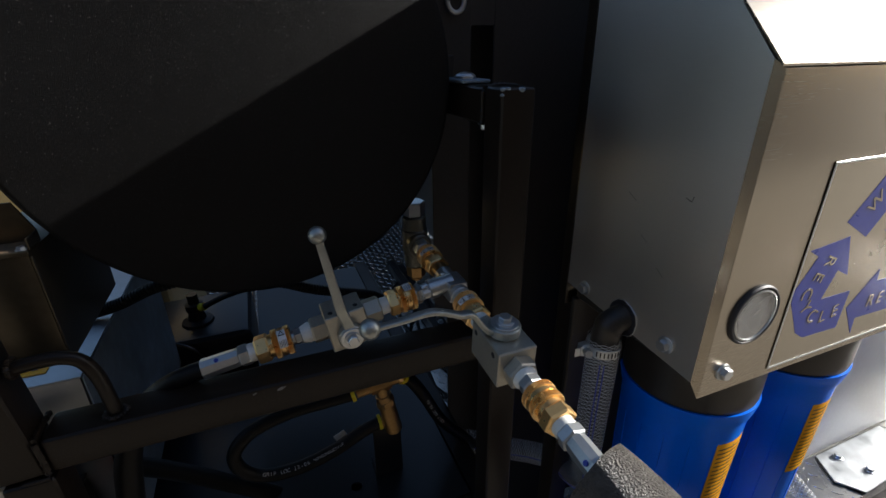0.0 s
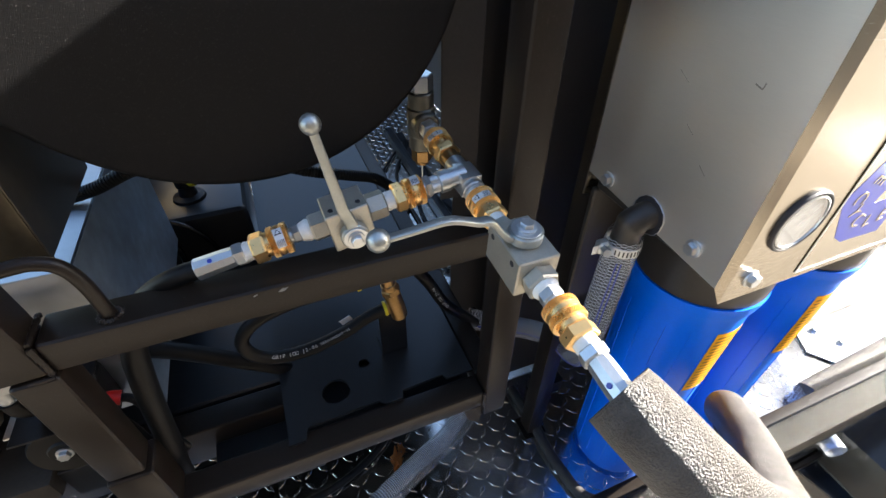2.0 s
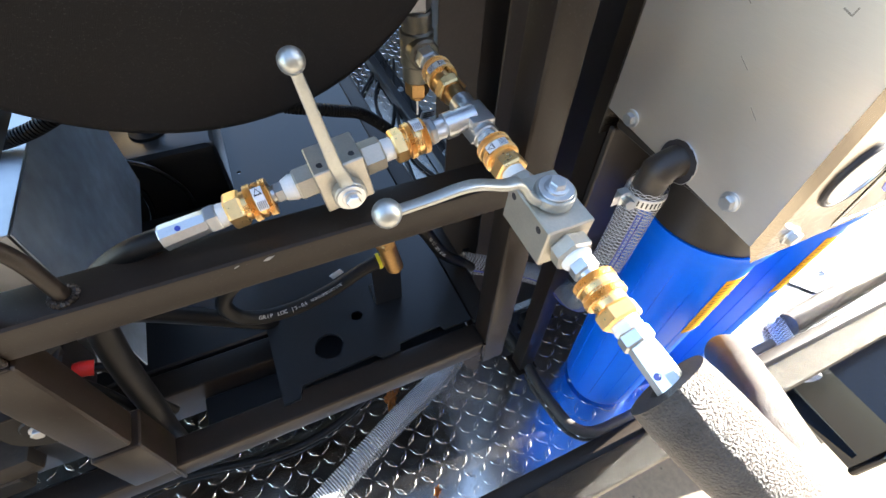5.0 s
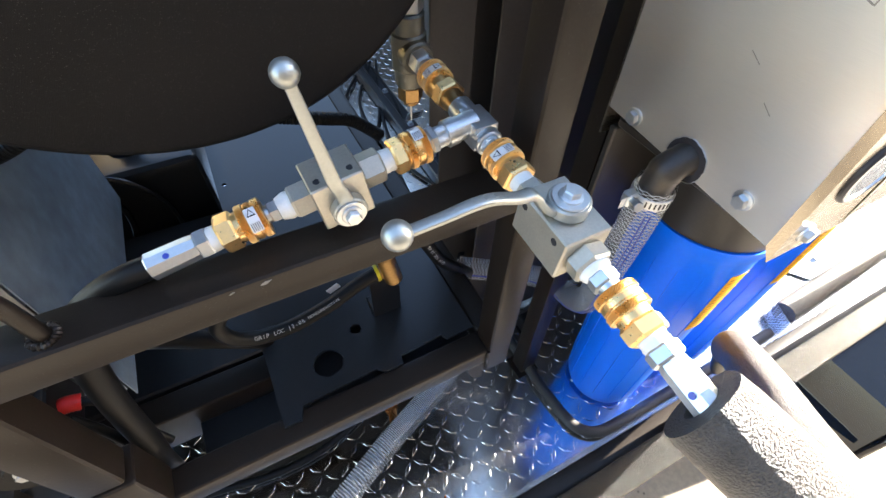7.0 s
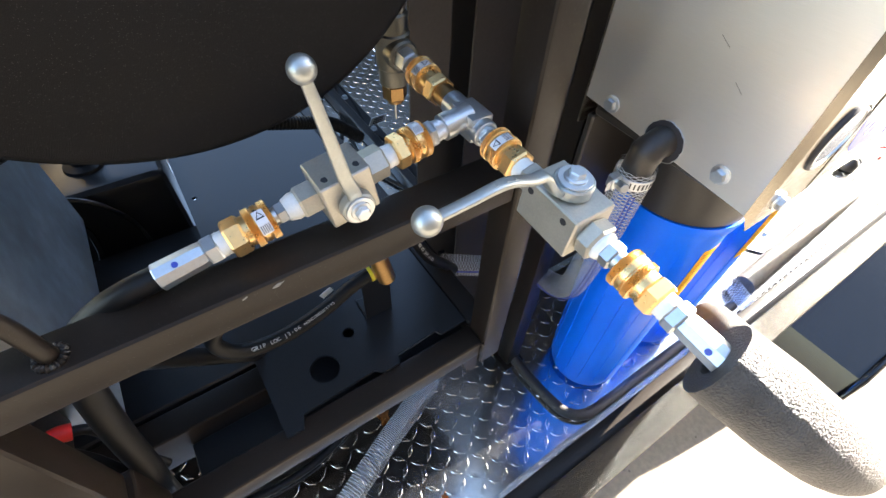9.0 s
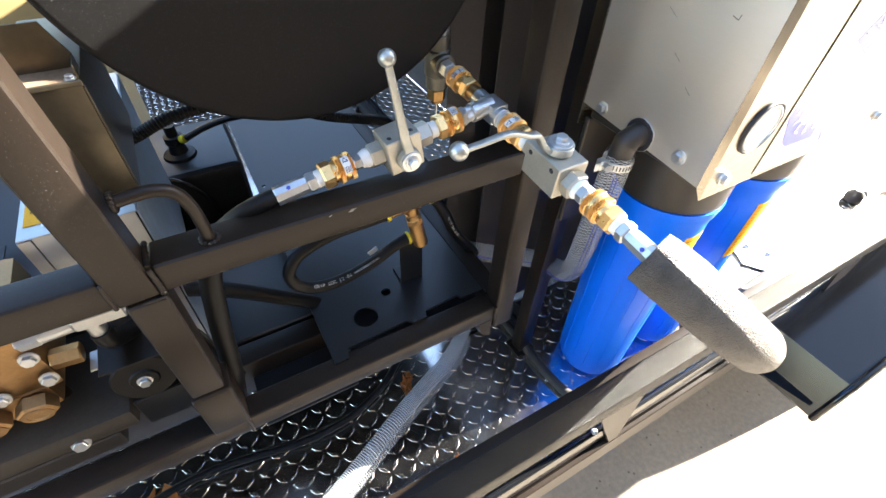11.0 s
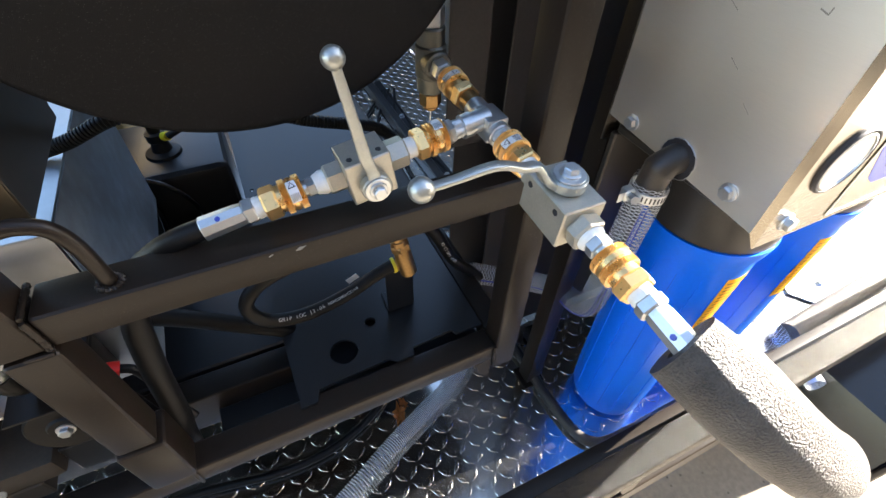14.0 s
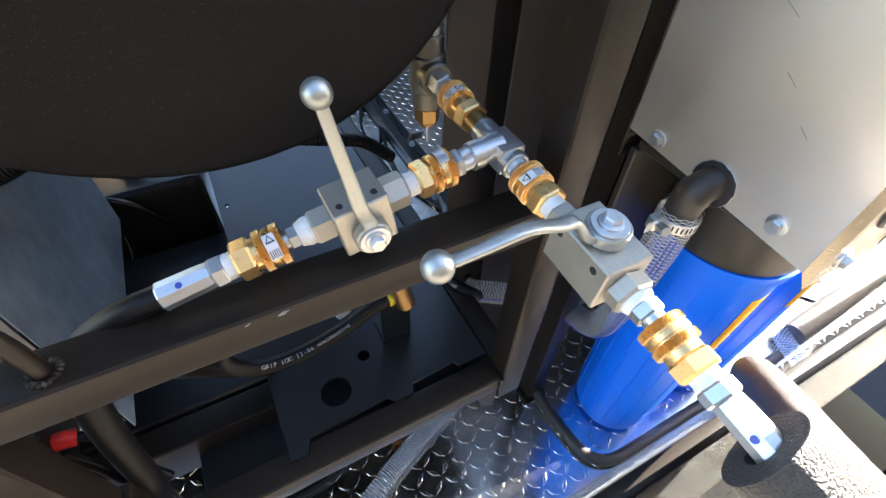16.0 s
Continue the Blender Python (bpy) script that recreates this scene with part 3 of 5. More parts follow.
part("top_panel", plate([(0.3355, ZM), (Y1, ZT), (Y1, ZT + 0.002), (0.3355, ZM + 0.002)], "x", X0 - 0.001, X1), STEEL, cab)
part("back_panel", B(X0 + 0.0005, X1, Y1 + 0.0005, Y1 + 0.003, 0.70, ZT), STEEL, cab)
for p in ((X0, 0.4375, 0.7455), (X0, 0.2955, 0.7435)):
    bolt(cab, p, (-1, 0, 0), 0.0075)
bolt(cab, (0.4345, Y0 - 0.002, 0.7305), (0, -1, 0), 0.0075)
bolt(cab, (0.82, Y0 - 0.002, 0.727), (0, -1, 0), 0.0075)
part("mounting_board", B(X0 + 0.004, X1 - 0.004, 0.4585, 0.4685, 0.5, 0.7155, bevel=0.002), CAP, cab, "black mounting board")
for y, z, w, h, a in ((0.305, 0.911, 0.0075, 0.0011, 0.3), (0.3005, 0.9125, 0.0011, 0.006, 0.2), (0.352, 0.852, 0.013, 0.0005, 0.55), (0.322, 0.822, 0.012, 0.0005, 0.6), (0.379, 0.895, 0.016, 0.0004, 0.5)):
    part("scuff", box(bmesh.new(), -0.0003, 0.0, -w / 2, w / 2, -h / 2, h / 2, m=Matrix.Translation((X0 - 0.0001, y, z)) @ Matrix.Rotation(a, 4, "X")), SCUFF, cab, "dark scuff mark")
# bracket that carries the caps
part("head_bracket", B(X0 + 0.006, X1 - 0.01, 0.27, 0.462, 0.7165, 0.73, bevel=0.003), CAP, cab, "black head bracket")

gauge = thing("pressure_gauge", "round pressure gauge with a black bezel and pale dial", "gauge", (0.472, Y0, 0.785))
G, GR = (0.4565, Y0 - 0.002, 0.797), 0.0345
part("bezel", lathe(bmesh.new(), G, (0, -1, 0), [(0, GR), (0.002, GR), (0.0038, GR - 0.0015), (0.0038, GR - 0.003), (0.0015, GR - 0.005)], 48), INK, gauge, "glossy black bezel")
part("rim", lathe(bmesh.new(), (G[0], G[1] - 0.0005, G[2]), (0, -1, 0), [(0, GR - 0.0045), (0.003, GR - 0.0047), (0.0035, GR - 0.0065), (0.001, GR - 0.007)], 48), ZINC, gauge, "chrome inner rim")
part("dial", rod((G[0], G[1] - 0.0002, G[2]), (G[0], G[1] - 0.001, G[2]), GR - 0.0062, 40), DIAL, gauge, "pale dial")
for k in range(11):
    a = radians(225 - 27 * k)
    part("tick", B(-0.0004, 0.0004, -0.0002, 0.0, 0.0175, 0.0215, m=Matrix.Translation((G[0], G[1] - 0.0011, G[2])) @ Matrix.Rotation(a - math.pi / 2, 4, "Y")), INK, gauge)
part("needle", B(-0.0007, 0.0007, -0.0004, 0.0, -0.004, 0.018, m=Matrix.Translation((G[0], G[1] - 0.0016, G[2])) @ Matrix.Rotation(0.9, 4, "Y")), INK, gauge)
lens = part("lens", rod((G[0], G[1] - 0.0026, G[2]), (G[0], G[1] - 0.0031, G[2]), GR - 0.0048, 36), GLASS, gauge)
lens.visible_shadow = False

# ---- recycle sign on the cabinet ----
sign = thing("recycle_sign", "clear plastic sign with three blue recycling arrows and lettering", "sign", (0.64, Y0 - 0.003, 0.83))
SY = Y0 - 0.0026
part("backing", B(0.509, 0.79, SY - 0.0002, SY, 0.712, 0.951), SIGN_FOIL, sign, "shiny metallic backing")
for q in ((0.509, 0.5115, 0.712, 0.951), (0.5115, 0.79, 0.9485, 0.951), (0.5115, 0.79, 0.712, 0.7145)):
    part("border", B(q[0], q[1], SY - 0.0009, SY - 0.0002, q[2], q[3], bevel=0.0003), ZINC, sign, "raised bright border")

def arrow(outline):
    a = part("arrow", plate(outline, "y", SY - 0.0005, SY - 0.0003), DECAL, sign, "blue recycling arrow")
    return a
arL = arrow([(0.578, 0.865), (0.517, 0.858), (0.534, 0.849), (0.512, 0.812), (0.514, 0.797), (0.54, 0.753), (0.556, 0.743), (0.618, 0.741), (0.618, 0.791), (0.566, 0.791), (0.578, 0.825), (0.6, 0.815)])
arW = arrow([(0.563, 0.883), (0.605, 0.933), (0.619, 0.939), (0.68, 0.939), (0.692, 0.933), (0.712, 0.898), (0.728, 0.907), (0.703, 0.859), (0.641, 0.862), (0.661, 0.871), (0.641, 0.904), (0.607, 0.860)])
arR = arrow([(0.625, 0.766), (0.664, 0.81), (0.668, 0.794), (0.708, 0.794), (0.683, 0.838), (0.727, 0.862), (0.775, 0.80), (0.775, 0.785), (0.755, 0.748), (0.74, 0.744), (0.652, 0.746), (0.656, 0.723)])
def letters(text, spots, parent):
    for ch, (x, z, a) in zip(text, spots):
        words(ch, 0.024, Matrix.Translation((x, SY - 0.0007, z)) @ Matrix.Rotation(radians(90), 4, "X") @ Matrix.Rotation(radians(a), 4, "Z"), STEEL, parent, "letter")
letters("RECYCLE", ((0.557, 0.84, -112), (0.546, 0.823, -112), (0.536, 0.804, -100), (0.542, 0.785, -60), (0.56, 0.77, -22), (0.581, 0.765, 4), (0.602, 0.767, 8)), arL)
letters("WASH", ((0.602, 0.9, 52), (0.622, 0.919, 34), (0.645, 0.927, 4), (0.668, 0.919, -28)), arW)
letters("RECOVER", ((0.671, 0.766, 0), (0.69, 0.766, 2), (0.71, 0.768, 10), (0.73, 0.777, 35), (0.742, 0.795, 70), (0.738, 0.815, 105), (0.724, 0.834, 118)), arR)

lab2 = thing("warning_sticker", "orange and dark warning sticker on the stainless cabinet", "sticker", (0.61, Y0, 1.0))
part("sheet", B(0.569, 0.65, SY - 0.0004, SY + 0.0004, 0.985, 1.022), AMBER, lab2)
part("band", B(0.572, 0.647, SY - 0.0008, SY - 0.0005, 1.006, 1.019), RED, lab2, "red band")
for k in range(2):
    part("print_bar", B(0.575, 0.64, SY - 0.0008, SY - 0.0005, 0.989 + 0.007 * k, 0.993 + 0.007 * k), INK, lab2)

# ---- filter housings ----
def filter_housing(x, y):
    t = thing("water_filter", "tall blue plastic water filter housing with a black cap", "water filter", (x, y, 0.004), group="water filters")
    prof = [(0.004, 0.02), (0.004, 0.066), (0.012, 0.076), (0.03, 0.081), (0.51, 0.091), (0.54, 0.092), (0.552, 0.096), (0.572, 0.1), (0.577, 0.1), (0.577, 0.08)]
    bm = lathe(bmesh.new(), (x, y, 0), (0, 0, 1), prof, 64)
    sump = part("sump", bm, BLUE, t)
    for k in range(16):
        a = 2 * math.pi * (k + 0.3) / 16
        m = Matrix.Translation((x, y, 0)) @ Matrix.Rotation(a, 4, "Z")
        bm = bmesh.new()
        lo, hi = 0.0805, 0.0895
        vs = [bm.verts.new(m @ Vector(v)) for v in ((lo, -0.0012, 0.05), (lo + 0.0022, 0, 0.05), (lo, 0.0012, 0.05), (hi, -0.0012, 0.51), (hi + 0.0022, 0, 0.51), (hi, 0.0012, 0.51))]
        for q in ((0, 1, 4, 3), (1, 2, 5, 4)):
            bm.faces.new([vs[i] for i in q])
        bm.faces.new(vs[:3])
        bm.faces.new(vs[3:])
        part("rib", bm, BLUE, sump)
    prof = [(0.578, 0.08), (0.578, 0.097), (0.583, 0.098), (0.66, 0.098), (0.70, 0.096), (0.712, 0.09), (0.716, 0.06)]
    part("cap", lathe(bmesh.new(), (x, y, 0), (0, 0, 1), prof, 64), CAP, t, "black screw cap")
    # warning sticker wrapped round the sump
    bm = bmesh.new()
    rows = []
    for z in (0.36, 0.44, 0.50, 0.575 - 0.06):
        r = 0.0815 + (z - 0.03) / 0.49 * 0.009 + 0.0012
        rows.append([bm.verts.new((x + r * math.cos(a), y + r * math.sin(a), z)) for a in [math.radians(-104 + 5 * k) for k in range(10)]])
    for p, q in zip(rows, rows[1:]):
        for k in range(9):
            bm.faces.new((p[k], p[k + 1], q[k + 1], q[k]))
    lab = part("sticker", bm, AMBER, t, "amber warning sticker")
    for j in range(16):
        z = 0.37 + 0.0088 * j
        r = 0.0815 + (z - 0.03) / 0.49 * 0.009 + 0.0015
        bm = bmesh.new()
        row = [[bm.verts.new((x + r * math.cos(a), y + r * math.sin(a), z + dz)) for a in [math.radians(-101 + 4.8 * k) for k in range(9)]] for dz in (0, 0.0022)]
        for k in range(8):
            bm.faces.new((row[0][k], row[0][k + 1], row[1][k + 1], row[1][k]))
        part("print_bar", bm, INK, lab)
FX, FY = 0.588, 0.393
filter_housing(FX, FY)
filter_housing(FX + 0.215, FY)

# black edging of the filter tray
edging = curve([(0.435, 0.6, 0.012), (0.44, 0.5, 0.012), (0.438, 0.426, 0.012), (0.446, 0.34, 0.012), (0.462, 0.303, 0.012), (0.495, 0.284, 0.012), (0.558, 0.28, 0.0125), (0.66, 0.281, 0.012), (0.8, 0.281, 0.012), (1.05, 0.281, 0.012)], 8)
tr = thing("tray_edging", "black rubber edging curved round the filters on the deck", "edging", (0.46, 0.33, 0.0))
part("strip", sweep(edging, 0.0125, 12), CABINET, tr)

# ---- elbow and braided hose ----
inlet = thing("inlet_hose", "clear braided hose clamped to a black elbow", "hose", (0.36, 0.39, 0.3))
el = curve([(0.43, 0.3625, 0.741), (0.414, 0.3628, 0.741), (0.400, 0.364, 0.74), (0.389, 0.3655, 0.736), (0.3825, 0.367, 0.726), (0.381, 0.368, 0.7)], 6)
part("elbow", sweep(el, lambda t: 0.0178 + 0.0012 * math.sin(9 * t) if t < 0.8 else 0.0172, 22), CAP, inlet, "black rubber elbow, pinched at the bend")
part("hole_lining", lathe(bmesh.new(), (0.3998, 0.363, 0.7405), (-1, 0, 0), [(0, 0.0232), (0.0004, 0.0232), (0.0006, 0.0185)], 36), INK, inlet, "dark cut-out in the panel")
bm = lathe(bmesh.new(), (0.3996, 0.363, 0.7405), (-1, 0, 0), [(0, 0.0232), (0.0009, 0.0233), (0.001, 0.0238), (0.0, 0.0241)], 72, cap=False)
for v in bm.verts:
    o = Vector((0, v.co.y - 0.363, v.co.z - 0.7405))
    w = math.atan2(o.z, o.y)
    v.co += o.normalized() * (0.0004 * math.sin(5 * w + 1) + 0.0003 * math.sin(13 * w) + 0.0002 * math.sin(23 * w))
part("hole_edge", bm, ZINC, inlet, "bright ragged cut edge of the hole")
hose_line = curve([(0.381, 0.368, 0.7145), (0.383, 0.3695, 0.66), (0.389, 0.3765, 0.58), (0.402, 0.389, 0.49), (0.425, 0.412, 0.405), (0.447, 0.452, 0.345), (0.45, 0.51, 0.318), (0.425, 0.553, 0.306), (0.37, 0.585, 0.312), (0.30, 0.605, 0.34)], 10)
HR = 0.0205
tube_part = part("hose_wall", sweep(hose_line, HR, 24), CLEAR, inlet)
def braid(line, r, turns, strands, wide=0.0004):
    bm = bmesh.new()
    n = len(line)
    fr, u = [], None
    for i, p in enumerate(line):
        d = (line[min(i + 1, n - 1)] - line[max(i - 1, 0)]).normalized()
        u = basis(d)[0] if u is None else (u - d * u.dot(d)).normalized()
        fr.append((p, u, u.cross(d), d))
    for s in (1, -1):
        for k in range(strands):
            prev = None
            for i in range(n * 4 - 3):
                j, w = divmod(i, 4)
                w /= 4
                p, a, b, d = fr[j]
                if w:
                    q = fr[j + 1]
                    p, a, b, d = p.lerp(q[0], w), a.lerp(q[1], w), b.lerp(q[2], w), d
                ang = s * turns * 2 * math.pi * i / (n * 4) + 2 * math.pi * k / strands
                o = a * math.cos(ang) + b * math.sin(ang)
                tang = (a * -math.sin(ang) + b * math.cos(ang)) * s
                side = (d - tang * 0.9).normalized()
                pair = [bm.verts.new(p + o * r + side * wide), bm.verts.new(p + o * r - side * wide)]
                if prev:
                    bm.faces.new((prev[0], prev[1], pair[1], pair[0]))
                prev = pair
    return bm
tagged(part("braid", braid(hose_line, HR + 0.0005, 10, 11), BRAID, inlet, "white reinforcing braid", clean=False), kind="stuff")
for side in ((-0.5, -0.8, 0.3), (-0.68, -0.66, 0.3)):
    pts = []
    for p, q in zip(hose_line[6:], hose_line[7:]):
        t_ = (q - p).normalized()
        o = Vector(side) - t_ * t_.dot(Vector(side))
        pts.append(p + o.normalized() * (HR + 0.0004))
    part("stripe", sweep(pts, 0.0009, 6), DECAL, inlet, "blue stripe")
cl = thing("hose_clamp", "stainless worm-drive hose clamp", "hose clamp", (0.381, 0.368, 0.7))
part("band", lathe(bmesh.new(), (0.381, 0.368, 0.693), (0, 0, 1), [(0, 0.0212), (0.0005, 0.0222), (0.0125, 0.0222), (0.013, 0.0212)], 32, cap=False), ZINC, cl)
for k in range(14):
    a = math.radians(-150 + 12 * k)
    part("slot", B(-0.0008, 0.0008, -0.0004, 0.0004, -0.0035, 0.0035, m=Matrix.Translation((0.381 + 0.0224 * math.cos(a), 0.368 + 0.0224 * math.sin(a), 0.6995)) @ Matrix.Rotation(a + math.pi / 2, 4, "Z")), INK, cl)
part("screw_housing", B(0.3475, 0.3605, 0.367, 0.379, 0.691, 0.708, bevel=0.002), ZINC, cl)
part("screw", hexnut((0.352, 0.366, 0.701), (0.346, 0.353, 0.706), 0.0055), ZINC, cl)
part("band_tail", B(0.339, 0.3475, 0.37, 0.3705, 0.692, 0.705, bevel=0.0002), ZINC, cl)

# second post and dark cabinet behind
post = thing("rear_post", "black square steel post standing on the deck", "post", (0.44, 0.5, 0.0))
part("tube", B(0.415, 0.452, 0.478, 0.515, 0.006, 1.5, bevel=0.004, seg=2), FRAME, post)
part("foot_plate", B(0.405, 0.462, 0.468, 0.525, 0.0005, 0.006, bevel=0.001), FRAME, post)
back = thing("black_cabinet", "tall black sheet-metal cabinet standing behind the frame", "cabinet", (0.5, 0.7, 0.0))
part("front_sheet", B(0.352, 0.9, 0.64, 0.644, 0.02, 1.6, bevel=0.001), CABINET, back)
part("flange", B(0.252, 0.315, 0.64, 0.644, 0.62, 1.6, bevel=0.001), CABINET, back)
# two unseen sheets added to shade the deck; the low one clears the tan tank
part("shade_side", B(0.9, 0.904, 0.43, 1.1, 0.003, 1.6, bevel=0.001), CABINET, back)
part("low_shade_side", B(0.9, 0.904, 1.1015, 3.2, 0.003, 1.17, bevel=0.001), CABINET, back)
part("header", B(0.3152, 0.3518, 0.641, 0.645, 1.083, 1.6), CABINET, back)
part("inner_sheet", B(0.30, 0.46, 0.70, 0.704, 0.02, 1.6), GLOOM, back)
shk = thing("shackle", "small zinc shackle and ring hanging on the cabinet", "shackle", (0.285, 0.632, 1.11))
ringp = [Vector((0.2875 + 0.0125 * math.cos(a), 0.632, 1.112 + 0.0145 * math.sin(a))) for a in [2 * math.pi * k / 20 for k in range(21)]]
part("ring", sweep(ringp, 0.0035, 10), ZINC, shk)
part("bow", sweep(curve([(0.272, 0.634, 1.165), (0.271, 0.632, 1.14), (0.277, 0.631, 1.125), (0.286, 0.629, 1.122)], 5), 0.004, 10), ZINC, shk)

# ---- valves and fittings ----
def along(p, q):
    p, q = Vector(p), Vector(q)
    d = (q - p).normalized()
    return lambda s: p + d * s, d

def coupler(at, s0, s1, hex_first, hex_len=0.0125, tape=0.010, label="knurled brass quick coupler with white thread tape"):
    """A quick coupler from s0 to s1, with thread tape beyond its nut; gives the middle of its sleeve."""
    if hex_first:
        g, n = (lambda v: at(s0 + v)), s1 - s0
    else:
        g, n = (lambda v: at(s1 - v)), s1 - s0
    t = thing("quick_coupler", label, "coupler", tuple(g(n / 2)), group="quick couplers")
    b = n - 0.0195
    part("thread_tape", lathe(bmesh.new(), g(-tape), g(0.001) - g(-tape), [(0, 0.0092), (0.0008, 0.0102), (tape * 0.4, 0.0106), (tape * 0.55, 0.0101), (tape, 0.0104), (tape + 0.001, 0.0096)], 22), TAPE, t, "white thread tape")
    part("hex_nut", hexnut(g(0.0), g(hex_len), 0.0158), BRASS, t)
    part("neck", rod(g(hex_len - 0.0002), g(b + 0.0005), 0.0128, 32), BRASS, t)
    part("sleeve", knurl(g(b), g(b + 0.0062), 0.0166, deep=0.1), BRASS, t, "knurled brass ring")
    part("band", lathe(bmesh.new(), g(b + 0.006), g(b + 0.0133) - g(b + 0.006), [(0, 0.0146), (0.0012, 0.0146), (0.0018, 0.0157), (0.0055, 0.0157), (0.0061, 0.0146), (0.0073, 0.0146)], 40), BRASS, t)
    part("sleeve", knurl(g(b + 0.0131), g(b + 0.0195), 0.0166, deep=0.1), BRASS, t, "knurled brass ring")
    part("socket", rod(g(b + 0.0194), g(b + 0.0199), 0.0118, 28), DULL_BRASS, t)
    return t, g(b + 0.0097)

def warning_label(t, c, d, up, turn=1, r=0.0168):
    """A white label with a triangle and bars, laid on the sleeve."""
    d, up = Vector(d).normalized(), Vector(up).normalized()
    side = d.cross(up).normalized()
    bm = bmesh.new()
    rows = []
    for k in range(7):
        a = math.radians(-36 + 12 * k)
        o = (up * math.cos(a) + side * math.sin(a)) * r
        rows.append([bm.verts.new(Vector(c) + o + d * s) for s in (-0.0044, 0.0044)])
    for a, b in zip(rows, rows[1:]):
        bm.faces.new((a[0], a[1], b[1], b[0]))
    lab = part("label", bm, PAPER, t, "white warning label")
    def arc(a0, a1, off, wide):
        bm = bmesh.new()
        prev = None
        for k in range(5):
            a = math.radians(a0 + (a1 - a0) * k / 4)
            o = (up * math.cos(a) + side * math.sin(a)) * (r + 0.0002)
            pair = [bm.verts.new(Vector(c) + o + d * (off + w)) for w in (-wide, wide)]
            if prev:
                bm.faces.new((prev[0], prev[1], pair[1], pair[0]))
            prev = pair
        part("print_bar", bm, INK, lab)
    for k in range(5):
        arc(8 * -turn, (33 - 3 * (k % 2)) * -turn, -0.0031 + 0.00155 * k, 0.0003)
    a = math.radians(20 * turn)
    o = (up * math.cos(a) + side * math.sin(a)) * (r + 0.0003)
    tg = (side * math.cos(a) - up * math.sin(a))
    q = Vector(c) + o
    bm = bmesh.new()
    tri = [(0.0036, 0.0), (-0.003, 0.0036), (-0.003, -0.0036)]
    outv = [bm.verts.new(q + tg * x + d * y) for x, y in tri]
    inv = [bm.verts.new(q + tg * x * 0.66 + d * y * 0.66) for x, y in tri]
    for k in range(3):
        bm.faces.new((outv[k], outv[(k + 1) % 3], inv[(k + 1) % 3], inv[k]))
    part("triangle", bm, INK, lab)

def hose_end(at, s, length, dot_dir, r=0.0108):
    t = thing("hose_end", "zinc-plated crimped hose end with a blue paint dot", "hose fitting", tuple(at(s)), group="hose ends")
    part("hex", hexnut(at(s), at(s + 0.0105), 0.0122), ZINC, t)
    bm = lathe(bmesh.new(), at(s + 0.0103), at(1) - at(0), [(0, r * 0.8), (0.0008, r * 0.9), (0.006, r * 0.95), (length - 0.003, r), (length - 0.001, r * 1.02), (length, r * 0.96)], 9, 0.3)
    part("crimp_sleeve", bm, ZINC, t, "crimped sleeve", sharp=15)
    c = at(s + 0.0105 + length * 0.62) + Vector(dot_dir).normalized() * (r * 0.965)
    part("paint_dot", lathe(bmesh.new(), c, dot_dir, [(0, 0.0024), (0.0006, 0.0022)], 14), DECAL, t, "blue paint dot")

def lever(t, pts, knob, flat_up, r_knob, marks):
    line = curve(pts, 8)
    lv = part("lever", sweep(line, lambda k: 0.0066 - 0.0026 * min(1, k * 1.15), 20, flat=0.55, up=flat_up, sq=0.55), CAST, t, "cast steel lever")
    part("knob", ball(knob, r_knob, 28), CAST, lv, "ball knob")
    up = Vector(flat_up)
    for k in range(3):
        i = marks + k * 2
        p, d = line[i], (line[i + 1] - line[i - 1]).normalized()
        u = d.cross(up).normalized()
        m = Matrix((u, d, u.cross(d))).transposed().to_4x4()
        part("cast_mark", B(-0.002, 0.002, -0.0013, 0.0013, -0.0003, 0.0003, bevel=0.0002, m=Matrix.Translation(p + u.cross(d) * 0.0027 * (1 if u.cross(d).dot(up) > 0 else -1)) @ m), CAST, lv)
    return lv

# line B: from the tee towards the foam-covered hose
PB, QB = (0.2062, 0.45, 0.781), (0.2068, 0.166, 0.762)
atB, dB = along(PB, QB)
sB = lambda y: (0.45 - y) / abs(dB.y)
# line A: from the tee along the rail
PA, QA = (0.2045, 0.452, 0.788), (-0.08, 0.4445, 0.746)
atA, dA = along(PA, QA)
sA = lambda x: (0.2045 - x) / abs(dA.x)
# line C: from the tee backwards
PC, QC = (0.2062, 0.45, 0.781), (0.206, 0.60, 0.79)
atC, dC = along(PC, QC)

tee = thing("pipe_tee", "zinc-plated steel pipe tee joining three lines", "pipe fitting", PB)
bm = lathe(bmesh.new(), atB(-0.034), dB, [(0, 0.0112), (0.001, 0.0122), (0.0465, 0.0122), (0.0475, 0.0128), (0.0565, 0.0128), (0.0575, 0.0118)], 26)
lathe(bm, atA(0.0), dA, [(0, 0.0112), (0.02, 0.0112), (0.0205, 0.0124), (0.0305, 0.0124), (0.031, 0.0114)], 26)
box(bm, -0.0115, 0.0118, -0.0165, 0.017, -0.0118, 0.0129, bevel=0.0018, m=Matrix.Translation(PB), seg=2)
part("body", bm, ZINC, tee)
part("thread", knurl(atB(0.0233), atB(0.0285), 0.0098, rows=5, deep=0.03), ZINC, tee)
part("adapter", hexnut(atB(0.0283), atB(0.0352), 0.0118), ZINC, tee)
part("thread", knurl(atA(0.0308), atA(0.0412), 0.0098, rows=8, deep=0.03), ZINC, tee)
part("adapter", hexnut(atA(0.041), atA(0.0478), 0.013), ZINC, tee)
part("shank", rod(atA(0.0476), atA(0.0506), 0.0092, 20), ZINC, tee)

# coupler between tee and valve on line B
tB, mid = coupler(atB, 0.0352, 0.0725, False, 0.0135)
